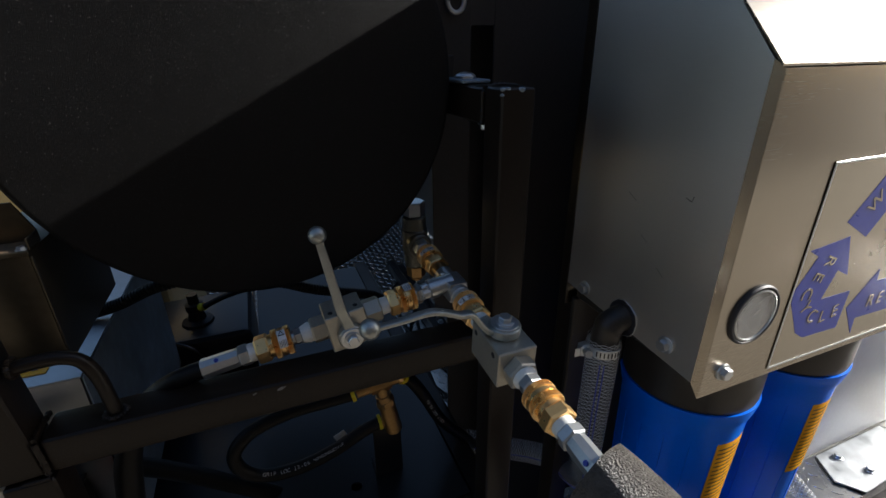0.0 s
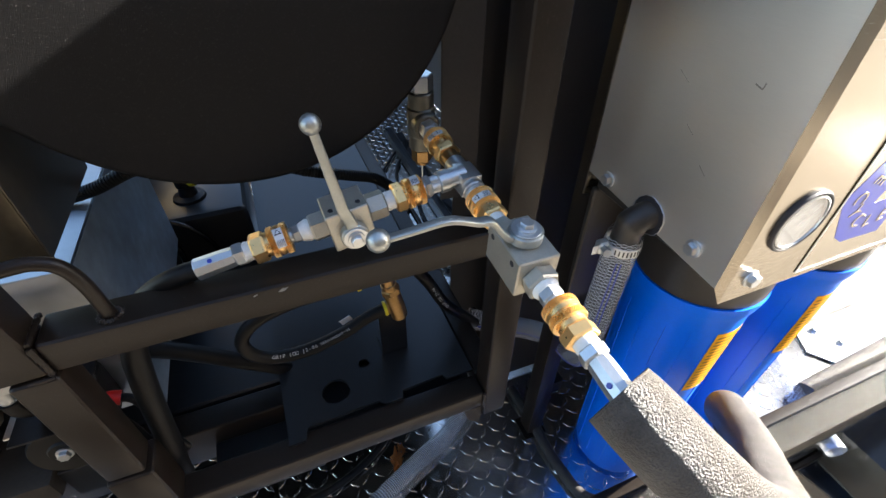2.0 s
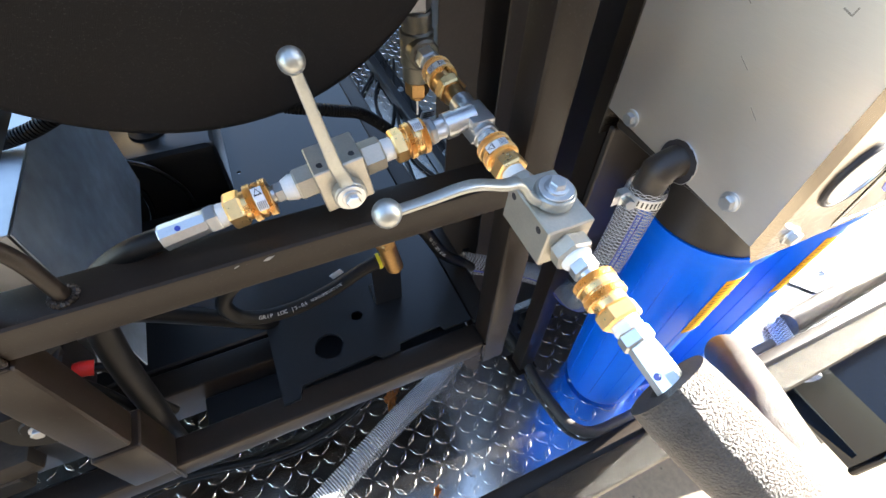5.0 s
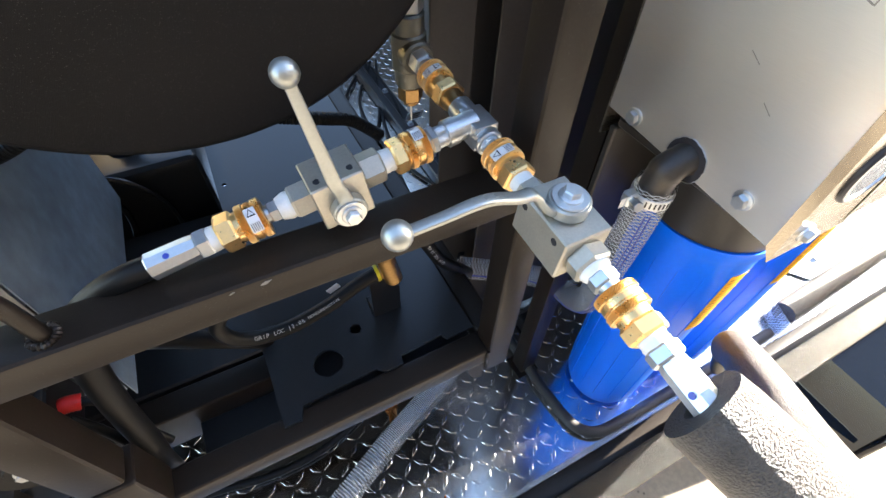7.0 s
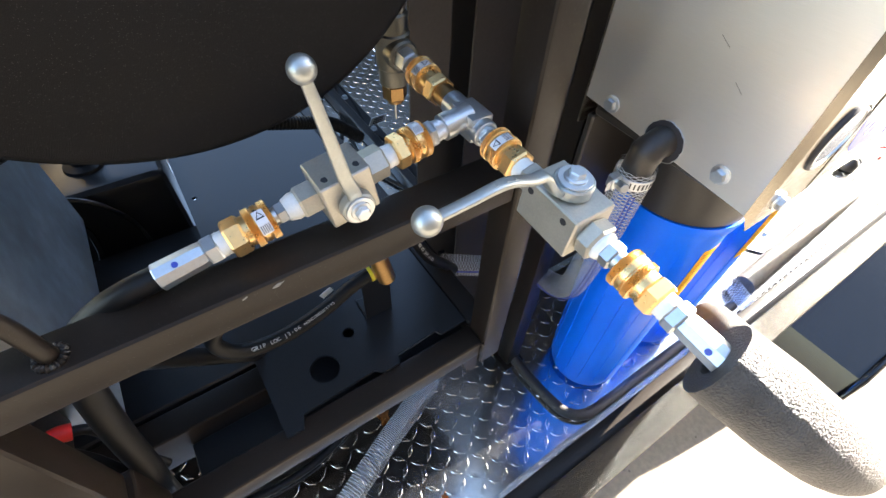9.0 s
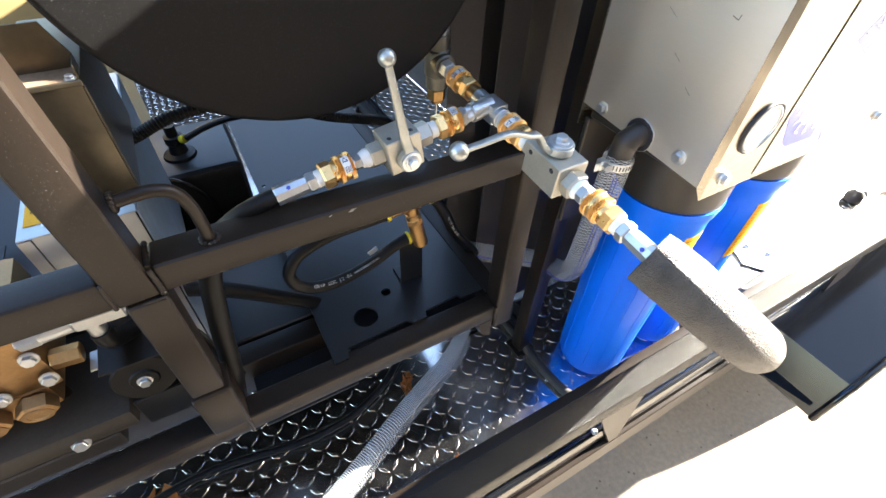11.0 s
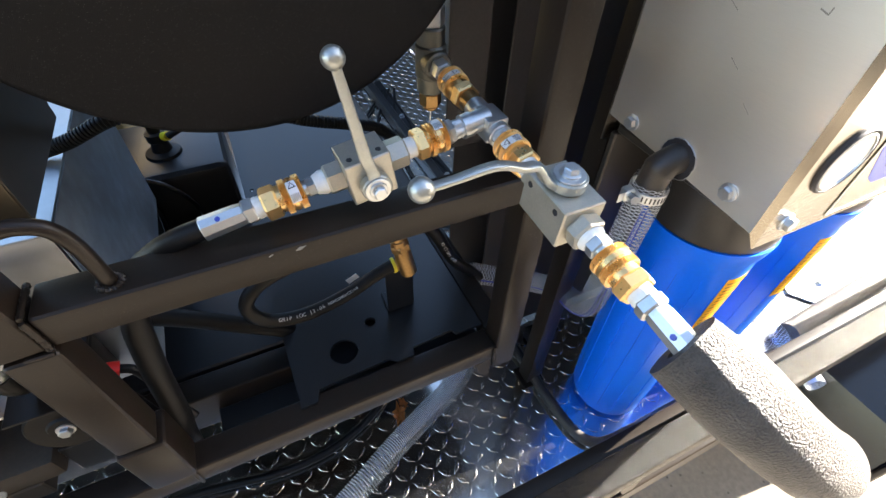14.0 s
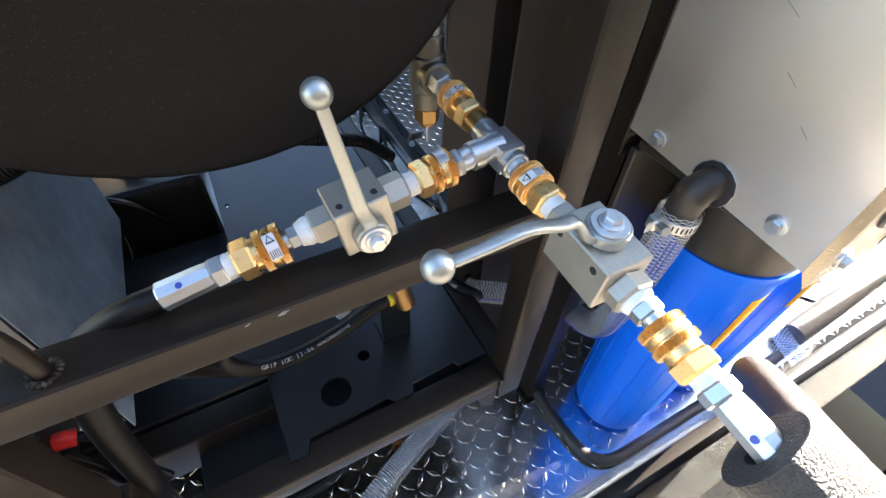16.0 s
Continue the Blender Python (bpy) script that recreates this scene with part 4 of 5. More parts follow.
warning_label(tB, mid, dB, (-0.35, -0.3, 0.9))
# valve B
vB = thing("ball_valve", "plated steel high-pressure ball valve with a long lever", "ball valve", tuple(atB(sB(0.325))), group="ball valves")
mB = Matrix.Translation(atB(sB(0.324))) @ dB.to_track_quat("Y", "Z").to_matrix().to_4x4()
body = part("body", B(-0.0205, 0.0205, -0.029, 0.029, -0.0195, 0.0205, bevel=0.0012, m=mB), NICKEL, vB)
part("end_nut", hexnut(atB(sB(0.2955)), atB(0.1692), 0.0165), NICKEL, vB)
part("end_nut", hexnut(atB(0.098), atB(0.0822), 0.0135), NICKEL, vB)
for dy in (-0.02, 0.017):
    part("screw_hole", lathe(bmesh.new(), mB @ Vector((0.0205, dy, 0.012)), mB.to_3x3() @ Vector((1, 0, 0)), [(0, 0.0032), (0.0003, 0.0030)], 14), INK, body)
cB = mB @ Vector((0, 0.0, 0.0205))
nB = (mB.to_3x3() @ Vector((0, 0, 1))).normalized()
lvB = lever(vB, [tuple(cB + nB * 0.007 + Vector((-0.004, 0, 0))), tuple(cB + nB * 0.0075 + Vector((-0.017, 0.0, 0))), tuple(cB + nB * 0.016 + Vector((-0.026, 0, 0))), tuple(cB + nB * 0.031 + Vector((-0.037, 0, 0))), tuple(cB + nB * 0.0345 + Vector((-0.05, -0.001, 0))), (0.13, 0.317, 0.838), (0.1, 0.3175, 0.8355), (0.08, 0.3178, 0.834)], (0.0735, 0.318, 0.834), (0, 0, 1), 0.0094, 38)
part("lever_hub", rod(cB + nB * 0.001, cB + nB * 0.0115, 0.0162, 32, 0.0012), CAST, vB)
part("washer", rod(cB + nB * 0.0115, cB + nB * 0.0133, 0.0138, 28, 0.0004), ZINC, vB)
bolt(vB, cB + nB * 0.0133, nB, 0.0068)
# below the valve: tape, adapter, coupler, hose end
ad = thing("pipe_nipple", "zinc pipe nipple with white thread tape", "pipe fitting", tuple(atB(sB(0.272))), group="pipe nipples")
part("thread_tape", lathe(bmesh.new(), atB(0.1688), dB, [(0, 0.0122), (0.002, 0.0126), (0.0045, 0.0116), (0.0065, 0.01)], 22), TAPE, ad, "white thread tape")
part("hex", hexnut(atB(0.1748), atB(0.185), 0.0112), ZINC, ad)
part("shank", rod(atB(0.1848), atB(0.1912), 0.0085, 18), ZINC, ad)
tB2, mid = coupler(atB, 0.1905, 0.2285, False, 0.0128, 0.0082)
hose_end(atB, 0.236, 0.037, (-0.82, 0.0, 0.57))

# line A
tA, mid = coupler(atA, 0.0504, 0.0835, False)
warning_label(tA, mid, dA, (0, 0.1, 1.0))
vA = thing("ball_valve", "plated steel high-pressure ball valve with its lever upright", "ball valve", tuple(atA(sA(0.07))), group="ball valves")
XA = 0.0705
mA = Matrix.Translation(atA(sA(XA))) @ (-dA).to_track_quat("X", "Z").to_matrix().to_4x4()
bodyA = part("body", B(-0.0225, 0.0215, -0.0235, 0.0155, -0.0225, 0.0225, bevel=0.0012, m=mA), NICKEL, vA)
part("end_nut", hexnut(atA(0.1135), atA(0.0932), 0.0152), NICKEL, vA)
part("end_nut", hexnut(atA(0.1565), atA(0.1742), 0.0152), NICKEL, vA)
for dx, dy in ((-0.014, -0.014), (0.014, -0.014)):
    part("screw_hole", lathe(bmesh.new(), mA @ Vector((dx, dy, 0.0225)), (0, 0, 1), [(0, 0.0032), (0.0003, 0.003)], 14), INK, bodyA)
cA = mA @ Vector((0.0, -0.0235, -0.004))
nA = Vector((0, -1, 0.0))
lever(vA, [tuple(cA + Vector((-0.0005, -0.007, 0.005))), tuple(cA + Vector((-0.003, -0.0085, 0.018))), (XA - 0.0072, 0.4135, 0.80), (XA - 0.0109, 0.4145, 0.822), (XA - 0.0152, 0.4157, 0.848), (XA - 0.0193, 0.417, 0.873), (XA - 0.0206, 0.4175, 0.881)], (XA - 0.0215, 0.4175, 0.887), (0, -1, 0), 0.009, 18)
part("lever_hub", rod(cA + nA * 0.001, cA + nA * 0.011, 0.0145, 32, 0.0012), CAST, vA)
part("washer", rod(cA + nA * 0.011, cA + nA * 0.0128, 0.0125, 28, 0.0004), ZINC, vA)
bolt(vA, cA + nA * 0.0128, nA, 0.0065)
adA = thing("pipe_nipple", "zinc pipe nipple with white thread tape", "pipe fitting", tuple(atA(sA(0.025))), group="pipe nipples")
part("thread_tape", lathe(bmesh.new(), atA(0.1738), dA, [(0, 0.0112), (0.004, 0.0118), (0.007, 0.0108), (0.0115, 0.0094)], 22), TAPE, adA, "white thread tape")
part("hex", hexnut(atA(0.1848), atA(0.193), 0.0092), ZINC, adA)
part("shank", rod(atA(0.1928), atA(0.1968), 0.0076, 18), ZINC, adA)
tA2, mid = coupler(atA, 0.1962, 0.2342, False, 0.0142, 0.008)
warning_label(tA2, mid, dA, (0, -0.75, 0.75))
hose_end(atA, 0.241, 0.0375, (0.1, -0.5, 0.85), 0.0112)
hA = thing("pressure_hose", "black rubber pressure hose running behind the rail", "hose", (-0.1, 0.45, 0.74))
hose_down = curve([tuple(atA(0.276)), tuple(atA(0.305) + Vector((0, 0.003, -0.002))), (-0.128, 0.457, 0.722), (-0.158, 0.466, 0.69), (-0.178, 0.466, 0.64), (-0.186, 0.463, 0.6), (-0.195, 0.462, 0.54), (-0.206, 0.462, 0.45), (-0.214, 0.464, 0.405), (-0.222, 0.468, 0.345)], 8)
part("hose", sweep(hose_down, lambda k: 0.0092 + 0.0046 * min(1, k * 2), 18), RUBBER, hA)
part("ferrule", rod(hose_down[1], hose_down[3], 0.0098, 18, 0.001), RUBBER, hA, "moulded rubber collar")

# line C behind the tee
tC, mid = coupler(atC, 0.05, 0.094, True, 0.0135, 0.017, "knurled brass quick coupler with a white label band")
warning_label(tC, mid, dC, (-0.4, -0.3, 0.85))
teeC = thing("service_tee", "plated steel tee with a brass plug underneath", "pipe fitting", (0.206, 0.595, 0.72))
bm = lathe(bmesh.new(), (0.206, 0.597, 0.748), (0, 0, 1), [(0, 0.015), (0.002, 0.017), (0.02, 0.017), (0.022, 0.019), (0.058, 0.019), (0.06, 0.017), (0.078, 0.017), (0.08, 0.015)], 28)
lathe(bm, atC(0.122), dC, [(0, 0.015), (0.002, 0.0172), (0.025, 0.0172)], 28)
part("body", bm, DARK_NICKEL, teeC)
part("adapter", hexnut(atC(0.107), atC(0.124), 0.0128), ZINC, teeC)
part("thread", knurl(atC(0.0938), atC(0.1072), 0.0092, rows=9, deep=0.03), ZINC, teeC)
part("spacer", rod(atC(0.0335), atC(0.0505), 0.0112, 24, 0.001), DULL_BRASS, teeC)
part("plug", hexnut((0.206, 0.597, 0.729), (0.206, 0.597, 0.7475), 0.0145), DULL_BRASS, teeC, "brass plug")
part("plug_tip", rod((0.206, 0.597, 0.724), (0.206, 0.597, 0.7295), 0.009, 20), DULL_BRASS, teeC)
part("pin", rod((0.206, 0.597, 0.70), (0.206, 0.597, 0.7245), 0.0015, 8), ZINC, teeC)
part("top_nut", hexnut((0.206, 0.597, 0.828), (0.206, 0.597, 0.85), 0.0165), ZINC, teeC)

# ---- foam-covered hose ----
foam = thing("foam_covered_hose", "pressure hose in a thick grey foam sleeve, bent back on itself", "hose", (0.26, 0.05, 0.68))
fl = curve([(0.204, 0.176, 0.7625), (0.2105, 0.155, 0.757), (0.226, 0.125, 0.742), (0.248, 0.101, 0.72), (0.275, 0.086, 0.695), (0.302, 0.081, 0.67), (0.325, 0.081, 0.648), (0.346, 0.085, 0.625), (0.373, 0.099, 0.597), (0.414, 0.124, 0.559), (0.465, 0.156, 0.514), (0.52, 0.199, 0.462), (0.558, 0.229, 0.423), (0.571, 0.24, 0.405)], 10)
bm = sweep(fl, lambda k: 0.0285 + 0.0008 * math.sin(14 * k), 40, cap=False)
inner = sweep(fl[:8], 0.0125, 40, cap=False)
me_tmp = bpy.data.meshes.new("tmp")
inner.to_mesh(me_tmp)
bm.from_mesh(me_tmp)
inner.free()
bm.verts.ensure_lookup_table()
n_out = len(fl) * 40
for k in range(40):
    bm.faces.new((bm.verts[k], bm.verts[(k + 1) % 40], bm.verts[n_out + (k + 1) % 40], bm.verts[n_out + k]))
bm.faces.new([bm.verts[n_out - 40 + k] for k in range(40)])
for v in bm.verts:
    d = noise.noise(v.co * 38) * 0.0007
    v.co += Vector((d, d, d))
part("foam_sleeve", bm, FOAM, foam, "pitted grey foam sleeve", sharp=60)
part("hose", sweep(fl[4:30], 0.0105, 16), RUBBER, foam)
part("hose_tail", sweep(curve([(0.57, 0.239, 0.407), (0.586, 0.248, 0.386), (0.603, 0.252, 0.35), (0.628, 0.25, 0.3), (0.66, 0.246, 0.24)], 6), 0.0115, 16), RUBBER, foam)

# ---- small hoses and brass fittings under the rail ----
def rubber_hose(name, label, pts, r, loc, mat_=None):
    t = thing(name, label, "hose", loc)
    part("hose", sweep(curve(pts, 8), r, 14), mat_ or RUBBER, t)
    return t
cross = thing("brass_cross", "dull brass cross fitting with hose barbs", "pipe fitting", (0.12, 0.52, 0.55))
bm = rod((0.083, 0.52, 0.6), (0.148, 0.52, 0.608), 0.0092, 18, 0.001)
lathe(bm, (0.104, 0.52, 0.603), (0.03, 0, 0.004), [(0, 0.0125), (0.03, 0.0125)], 8)
lathe(bm, (0.119, 0.52, 0.604), (0.18, -0.12, -1), [(0, 0.0105), (0.018, 0.0105), (0.019, 0.0122), (0.03, 0.0122), (0.031, 0.0105)], 18)
part("body", bm, DULL_BRASS, cross)
part("plug", rod((0.1245, 0.5165, 0.573), (0.134, 0.51, 0.52), 0.0125, 20, 0.0015), DULL_BRASS, cross)
part("hex_band", hexnut((0.1235, 0.517, 0.578), (0.1255, 0.5158, 0.567), 0.0145), DULL_BRASS, cross)
part("elbow", sweep(curve([(0.131, 0.514, 0.536), (0.126, 0.516, 0.535), (0.118, 0.52, 0.534)], 5), 0.0098, 16), DULL_BRASS, cross)
part("barb_ring", rod((0.076, 0.52, 0.5985), (0.0815, 0.52, 0.5995), 0.0115, 18), YELLOW, cross, "yellow ring")
part("barb_ring", rod((0.112, 0.52, 0.533), (0.1165, 0.52, 0.5335), 0.0115, 18), YELLOW, cross, "yellow ring")
part("barb_ring", rod((0.152, 0.52, 0.608), (0.1565, 0.521, 0.605), 0.0115, 18), YELLOW, cross, "yellow ring")
part("tail", rod((0.146, 0.52, 0.6075), (0.1525, 0.52, 0.608), 0.0098, 18), BRASS, cross)
LOOP = [(0.078, 0.52, 0.5988), (0.04, 0.52, 0.598), (-0.009, 0.518, 0.598), (-0.06, 0.515, 0.585), (-0.086, 0.513, 0.557), (-0.08, 0.512, 0.525), (-0.054, 0.512, 0.505), (-0.01, 0.514, 0.498), (0.045, 0.518, 0.507), (0.085, 0.52, 0.524), (0.114, 0.52, 0.5335)]
loop = rubber_hose("looped_hose", "black rubber fuel hose bent in a loop with white print", LOOP, 0.0095, (0, 0.52, 0.55))
def print_along(line, start, text, size, step, r, face, parent):
    """Single letters set one by one along a hose, on the side that faces the given way."""
    run, way, i = 0.0, start, 0
    for ch in text:
        while i < len(line) - 2 and run + (line[i + 1] - line[i]).length < way:
            run += (line[i + 1] - line[i]).length
            i += 1
        d = (line[i + 1] - line[i]).normalized()
        p = line[i] + d * (way - run)
        o = (Vector(face) - d * d.dot(Vector(face))).normalized()
        if ch != " ":
            m = Matrix((d, o.cross(d), o)).transposed().to_4x4()
            words(ch, size, Matrix.Translation(p + o * (r + 0.0002)) @ m, PRINT, parent, "print")
        way += step
print_along(curve(LOOP, 8), 0.242, "GRIP LOC J2-06", 0.007, 0.0049, 0.0095, (-0.1, -0.62, 0.78), loop)
print_along(curve(LOOP, 8), 0.315, "NONCONDUCTIVE", 0.0052, 0.0038, 0.0095, (-0.1, -0.62, 0.78), loop)
DOWN = [(0.154, 0.52, 0.606), (0.168, 0.522, 0.592), (0.19, 0.528, 0.55), (0.212, 0.533, 0.5), (0.232, 0.54, 0.465), (0.262, 0.555, 0.42), (0.3, 0.575, 0.36)]
h3 = rubber_hose("fuel_hose", "black rubber fuel hose with white print running down", DOWN, 0.0095, (0.18, 0.53, 0.5))
print_along(curve(DOWN[::-1], 8), 0.16, "GRIP LOC J2-06", 0.007, 0.0049, 0.0095, (-0.3, -0.55, 0.75), h3)
br = thing("angle_bracket", "small black steel angle bracket on the plate", "bracket", (0.13, 0.55, 0.404))
part("upright", B(0.105, 0.15, 0.535, 0.539, 0.404, 0.515, bevel=0.001), SHEET, br)
part("tab", B(0.105, 0.15, 0.539, 0.575, 0.4042, 0.408, bevel=0.001), SHEET, br)
tag = thing("hose_tag", "small white plastic tag on the hose", "tag", (0.05, 0.53, 0.51))
part("strip", B(-0.009, 0.009, -0.0006, 0.0006, -0.005, 0.005, m=Matrix.Translation((0.055, 0.535, 0.515)) @ Matrix.Rotation(-0.45, 4, "Y")), PAPER, tag)

# wide black hoses on the left behind the frame
rubber_hose("black_hose", "thick black rubber hose running under the rail", [(-0.29, 0.57, 0.55), (-0.247, 0.57, 0.545), (-0.2, 0.57, 0.522), (-0.16, 0.57, 0.492), (-0.11, 0.57, 0.449), (-0.07, 0.57, 0.415), (-0.03, 0.575, 0.375), (0.02, 0.58, 0.35)], 0.0125, (-0.1, 0.57, 0.58))
rubber_hose("control_cable", "thin black cable curving under the drum", [(-0.29, 0.988, 0.415), (-0.255, 0.988, 0.408), (-0.237, 0.987, 0.383), (-0.241, 0.987, 0.334), (-0.256, 0.985, 0.29), (-0.27, 0.98, 0.26)], 0.0065, (-0.2, 0.64, 0.6), CABLE)
rubber_hose("control_cable", "thin black cable curving under the drum", [(-0.28, 0.988, 0.468), (-0.235, 0.988, 0.462), (-0.194, 0.987, 0.431), (-0.165, 0.987, 0.376), (-0.158, 0.985, 0.316), (-0.16, 0.98, 0.26)], 0.0052, (-0.15, 0.74, 0.6), CABLE)

def conduit(pts, r, loc):
    t = thing("corrugated_conduit", "black corrugated plastic cable conduit", "conduit", loc)
    line = curve(pts, 40)
    part("conduit", sweep(line, r, 14, cap=True), RUBBER, t)
    for a, b in zip(line[::3], line[1::3]):
        part("ridge", lathe(bmesh.new(), a, b - a, [(0, r), (0.0008, r + 0.0014), (0.0028, r + 0.0014), (0.0036, r)], 14, cap=False), RUBBER, t)
conduit([(-0.36, 0.70, 0.709), (-0.27, 0.70, 0.709), (-0.219, 0.70, 0.716), (-0.16, 0.70, 0.735), (-0.08, 0.70, 0.737), (0.0, 0.70, 0.71), (0.06, 0.70, 0.683), (0.12, 0.70, 0.663), (0.16, 0.70, 0.648), (0.2, 0.70, 0.61)], 0.0078, (0.0, 0.8, 0.65))

# loose clear hose on the deck
loose = thing("clear_hose", "loose clear ribbed vinyl hose lying on the deck", "hose", (0.0, 0.5, 0.0))
cl_line = curve([(0.36, 0.66, 0.09), (0.31, 0.595, 0.05), (0.238, 0.545, 0.0215), (0.152, 0.508, 0.0215), (0.07, 0.472, 0.0215), (-0.059, 0.409, 0.0215), (-0.16, 0.364, 0.0215), (-0.24, 0.344, 0.0215)], 24)
part("wall", sweep(cl_line, 0.0185, 24), VINYL, loose)
for a, b in zip(cl_line, cl_line[1:]):
    part("rib", lathe(bmesh.new(), a, b - a, [(0, 0.0186), (0.0008, 0.0196), (0.0016, 0.0186)], 20, cap=False), RIBBED, loose)
loose2 = thing("clear_hose", "loose clear vinyl hose lying along the deck rail", "hose", (0.7, 0.27, 0.0))
l2 = curve([(-0.1, 0.25, 0.0118), (0.1, 0.254, 0.0118), (0.26, 0.256, 0.0118), (0.394, 0.2585, 0.0118), (0.537, 0.2585, 0.0118), (0.673, 0.258, 0.0118), (0.9, 0.258, 0.0118)], 36)
part("wall", sweep(l2, 0.0103, 16), VINYL, loose2)
for a, b in zip(l2[::1], l2[1::1]):
    part("rib", lathe(bmesh.new(), a, b - a, [(0, 0.0103), (0.0009, 0.0112), (0.0018, 0.0103)], 14, cap=False), RIBBED, loose2)
for k in range(7):
    part("print_bar", B(0.33 + 0.02 * k, 0.342 + 0.02 * k, 0.2535, 0.2565, 0.0231, 0.0234), INK, loose2)
mesh_hose = thing("braided_hose_end", "short end of clear braided hose under the rail", "hose", (1.09, 0.2, 0.0))
mh = curve([(1.16, 0.46, 0.024), (1.13, 0.38, 0.02), (1.09, 0.3, 0.024), (1.068, 0.245, 0.026), (1.05, 0.19, 0.03), (1.043, 0.172, 0.031)], 8)
part("wall", sweep(mh, 0.021, 20), CLEAR, mesh_hose)
tagged(part("braid", braid(mh, 0.0215, 4, 11), BRAID, mesh_hose, "white reinforcing braid", clean=False), kind="stuff")

pipe2 = thing("foam_covered_pipe", "straight pipe in a grey foam sleeve lying on the sunlit deck", "pipe", (1.3, 0.31, 0.0))
part("foam_sleeve", sweep(curve([(1.115, 0.302, 0.031), (1.35, 0.312, 0.031), (1.6, 0.324, 0.031), (2.0, 0.345, 0.031)], 10), 0.029, 30), FOAM, pipe2)

far = thing("floor_channel", "black steel channel bolted along the rear deck", "channel", (0.55, 1.5, 0.0))
part("channel", B(0.53, 0.565, 1.1, 2.1, 0.003, 0.05, bevel=0.004), SHEET, far)
part("flange", B(0.566, 0.62, 1.1, 2.1, 0.003, 0.012, bevel=0.002), SHEET, far)
for y in (1.3, 1.5, 1.75):
    bolt(far, (0.594, y, 0.012), (0, 0, 1), 0.01)
tagc = thing("cable_tag", "white printed tag on a cable", "tag", (0.57, 1.45, 0.1))
part("tag", B(-0.03, 0.03, -0.001, 0.001, -0.025, 0.025, m=Matrix.Translation((0.585, 1.44, 0.09)) @ Matrix.Rotation(0.5, 4, "X")), PAPER, tagc)
for k in range(3):
    part("print_bar", B(-0.02, 0.018, -0.0005, 0.0005, -0.003, 0.003, m=Matrix.Translation((0.585, 1.438, 0.09)) @ Matrix.Rotation(0.5, 4, "X") @ Matrix.Translation((0, -0.0012, 0.014 - 0.014 * k))), INK, tagc)
for k in range(6):
    rnd = random.Random(40 + k)
    x = 0.40 + 0.04 * k
    rubber_hose("loose_cable", "thin black cable lying on the rear deck", [(x, 0.75 + 0.02 * k, 0.3), (x + rnd.uniform(-0.03, 0.03), 0.95, 0.12), (x + rnd.uniform(-0.05, 0.05), 1.1, 0.02), (x + rnd.uniform(-0.06, 0.06), 1.35, 0.012), (x + rnd.uniform(-0.05, 0.12), 1.7, 0.012), (x + rnd.uniform(0, 0.2), 2.0, 0.012)], 0.006, (x, 1.2, 0.0))
for k, (x, y) in enumerate(((0.30, 0.62), (0.36, 0.7))):
    rubber_hose("loose_cable", "black cable coiled on the deck behind the post", [(x, y, 0.25), (x - 0.02, y + 0.03, 0.15), (x - 0.01, y + 0.02, 0.05), (x + 0.05, y - 0.02, 0.012), (x + 0.1, y + 0.04, 0.012), (x + 0.06, y + 0.1, 0.012), (x - 0.02, y + 0.12, 0.012)], 0.008, (x, y, 0.0))
led = thing("indicator_lamp", "tiny green indicator on the deck edge", "indicator", (0.5, 0.56, 0.04))
part("body", B(0.48, 0.56, 0.555, 0.6, 0.003, 0.05, bevel=0.004), SHEET, led)
part("dot", rod((0.51, 0.5545, 0.035), (0.51, 0.553, 0.035), 0.005, 14), GREEN, led, "green dot")

# dead leaves
def leaf(x, y, s, a, lab):
    bm = bmesh.new()
    n = 15
    c = bm.verts.new((0, 0, 0.004))
    ring = []
    rnd = random.Random(int(x * 1000))
    for k in range(n):
        t = 2 * math.pi * k / n
        r = s * (0.55 + 0.45 * (k % 3 == 0)) * rnd.uniform(0.8, 1.15)
        ring.append(bm.verts.new((r * math.cos(t) * 1.4, r * math.sin(t) * 0.8, 0.003 + rnd.uniform(0, 0.012))))
    for k in range(n):
        bm.faces.new((c, ring[k], ring[(k + 1) % n]))
    bmesh.ops.solidify(bm, geom=list(bm.faces), thickness=0.0006)
    bmesh.ops.transform(bm, matrix=Matrix.Translation((x, y, 0.002)) @ Matrix.Rotation(a, 4, "Z"), verts=list(bm.verts))
    t = thing("dead_leaf", lab, "leaf", (x, y, 0.0), group="dead leaves")
    part("blade", bm, LEAF, t)
leaf(0.105, 0.535, 0.022, 1.4, "curled brown dead leaf on the deck")
leaf(-0.45, 0.54, 0.035, 0.4, "orange-brown dead oak leaf on the deck")
leaf(-0.485, 0.535, 0.04, 1.1, "orange-brown dead oak leaf on the deck")
leaf(0.335, 0.66, 0.02, 0.2, "small brown dead leaf on the deck")
leaf(0.127, 0.318, 0.011, 0.9, "small torn brown leaf scrap on the deck")
leaf(0.123, 0.557, 0.012, 2.2, "small torn brown leaf scrap on the deck")
deck_cable = rubber_hose("deck_cable", "black rubber cable lying on the deck beside the frame", [(-0.62, 0.50, 0.009), (-0.48, 0.545, 0.009), (-0.36, 0.553, 0.009), (-0.26, 0.538, 0.009), (-0.18, 0.522, 0.009), (-0.1, 0.518, 0.009), (-0.03, 0.528, 0.009), (0.05, 0.56, 0.009), (0.12, 0.61, 0.009)], 0.0085, (-0.25, 0.53, 0.0))

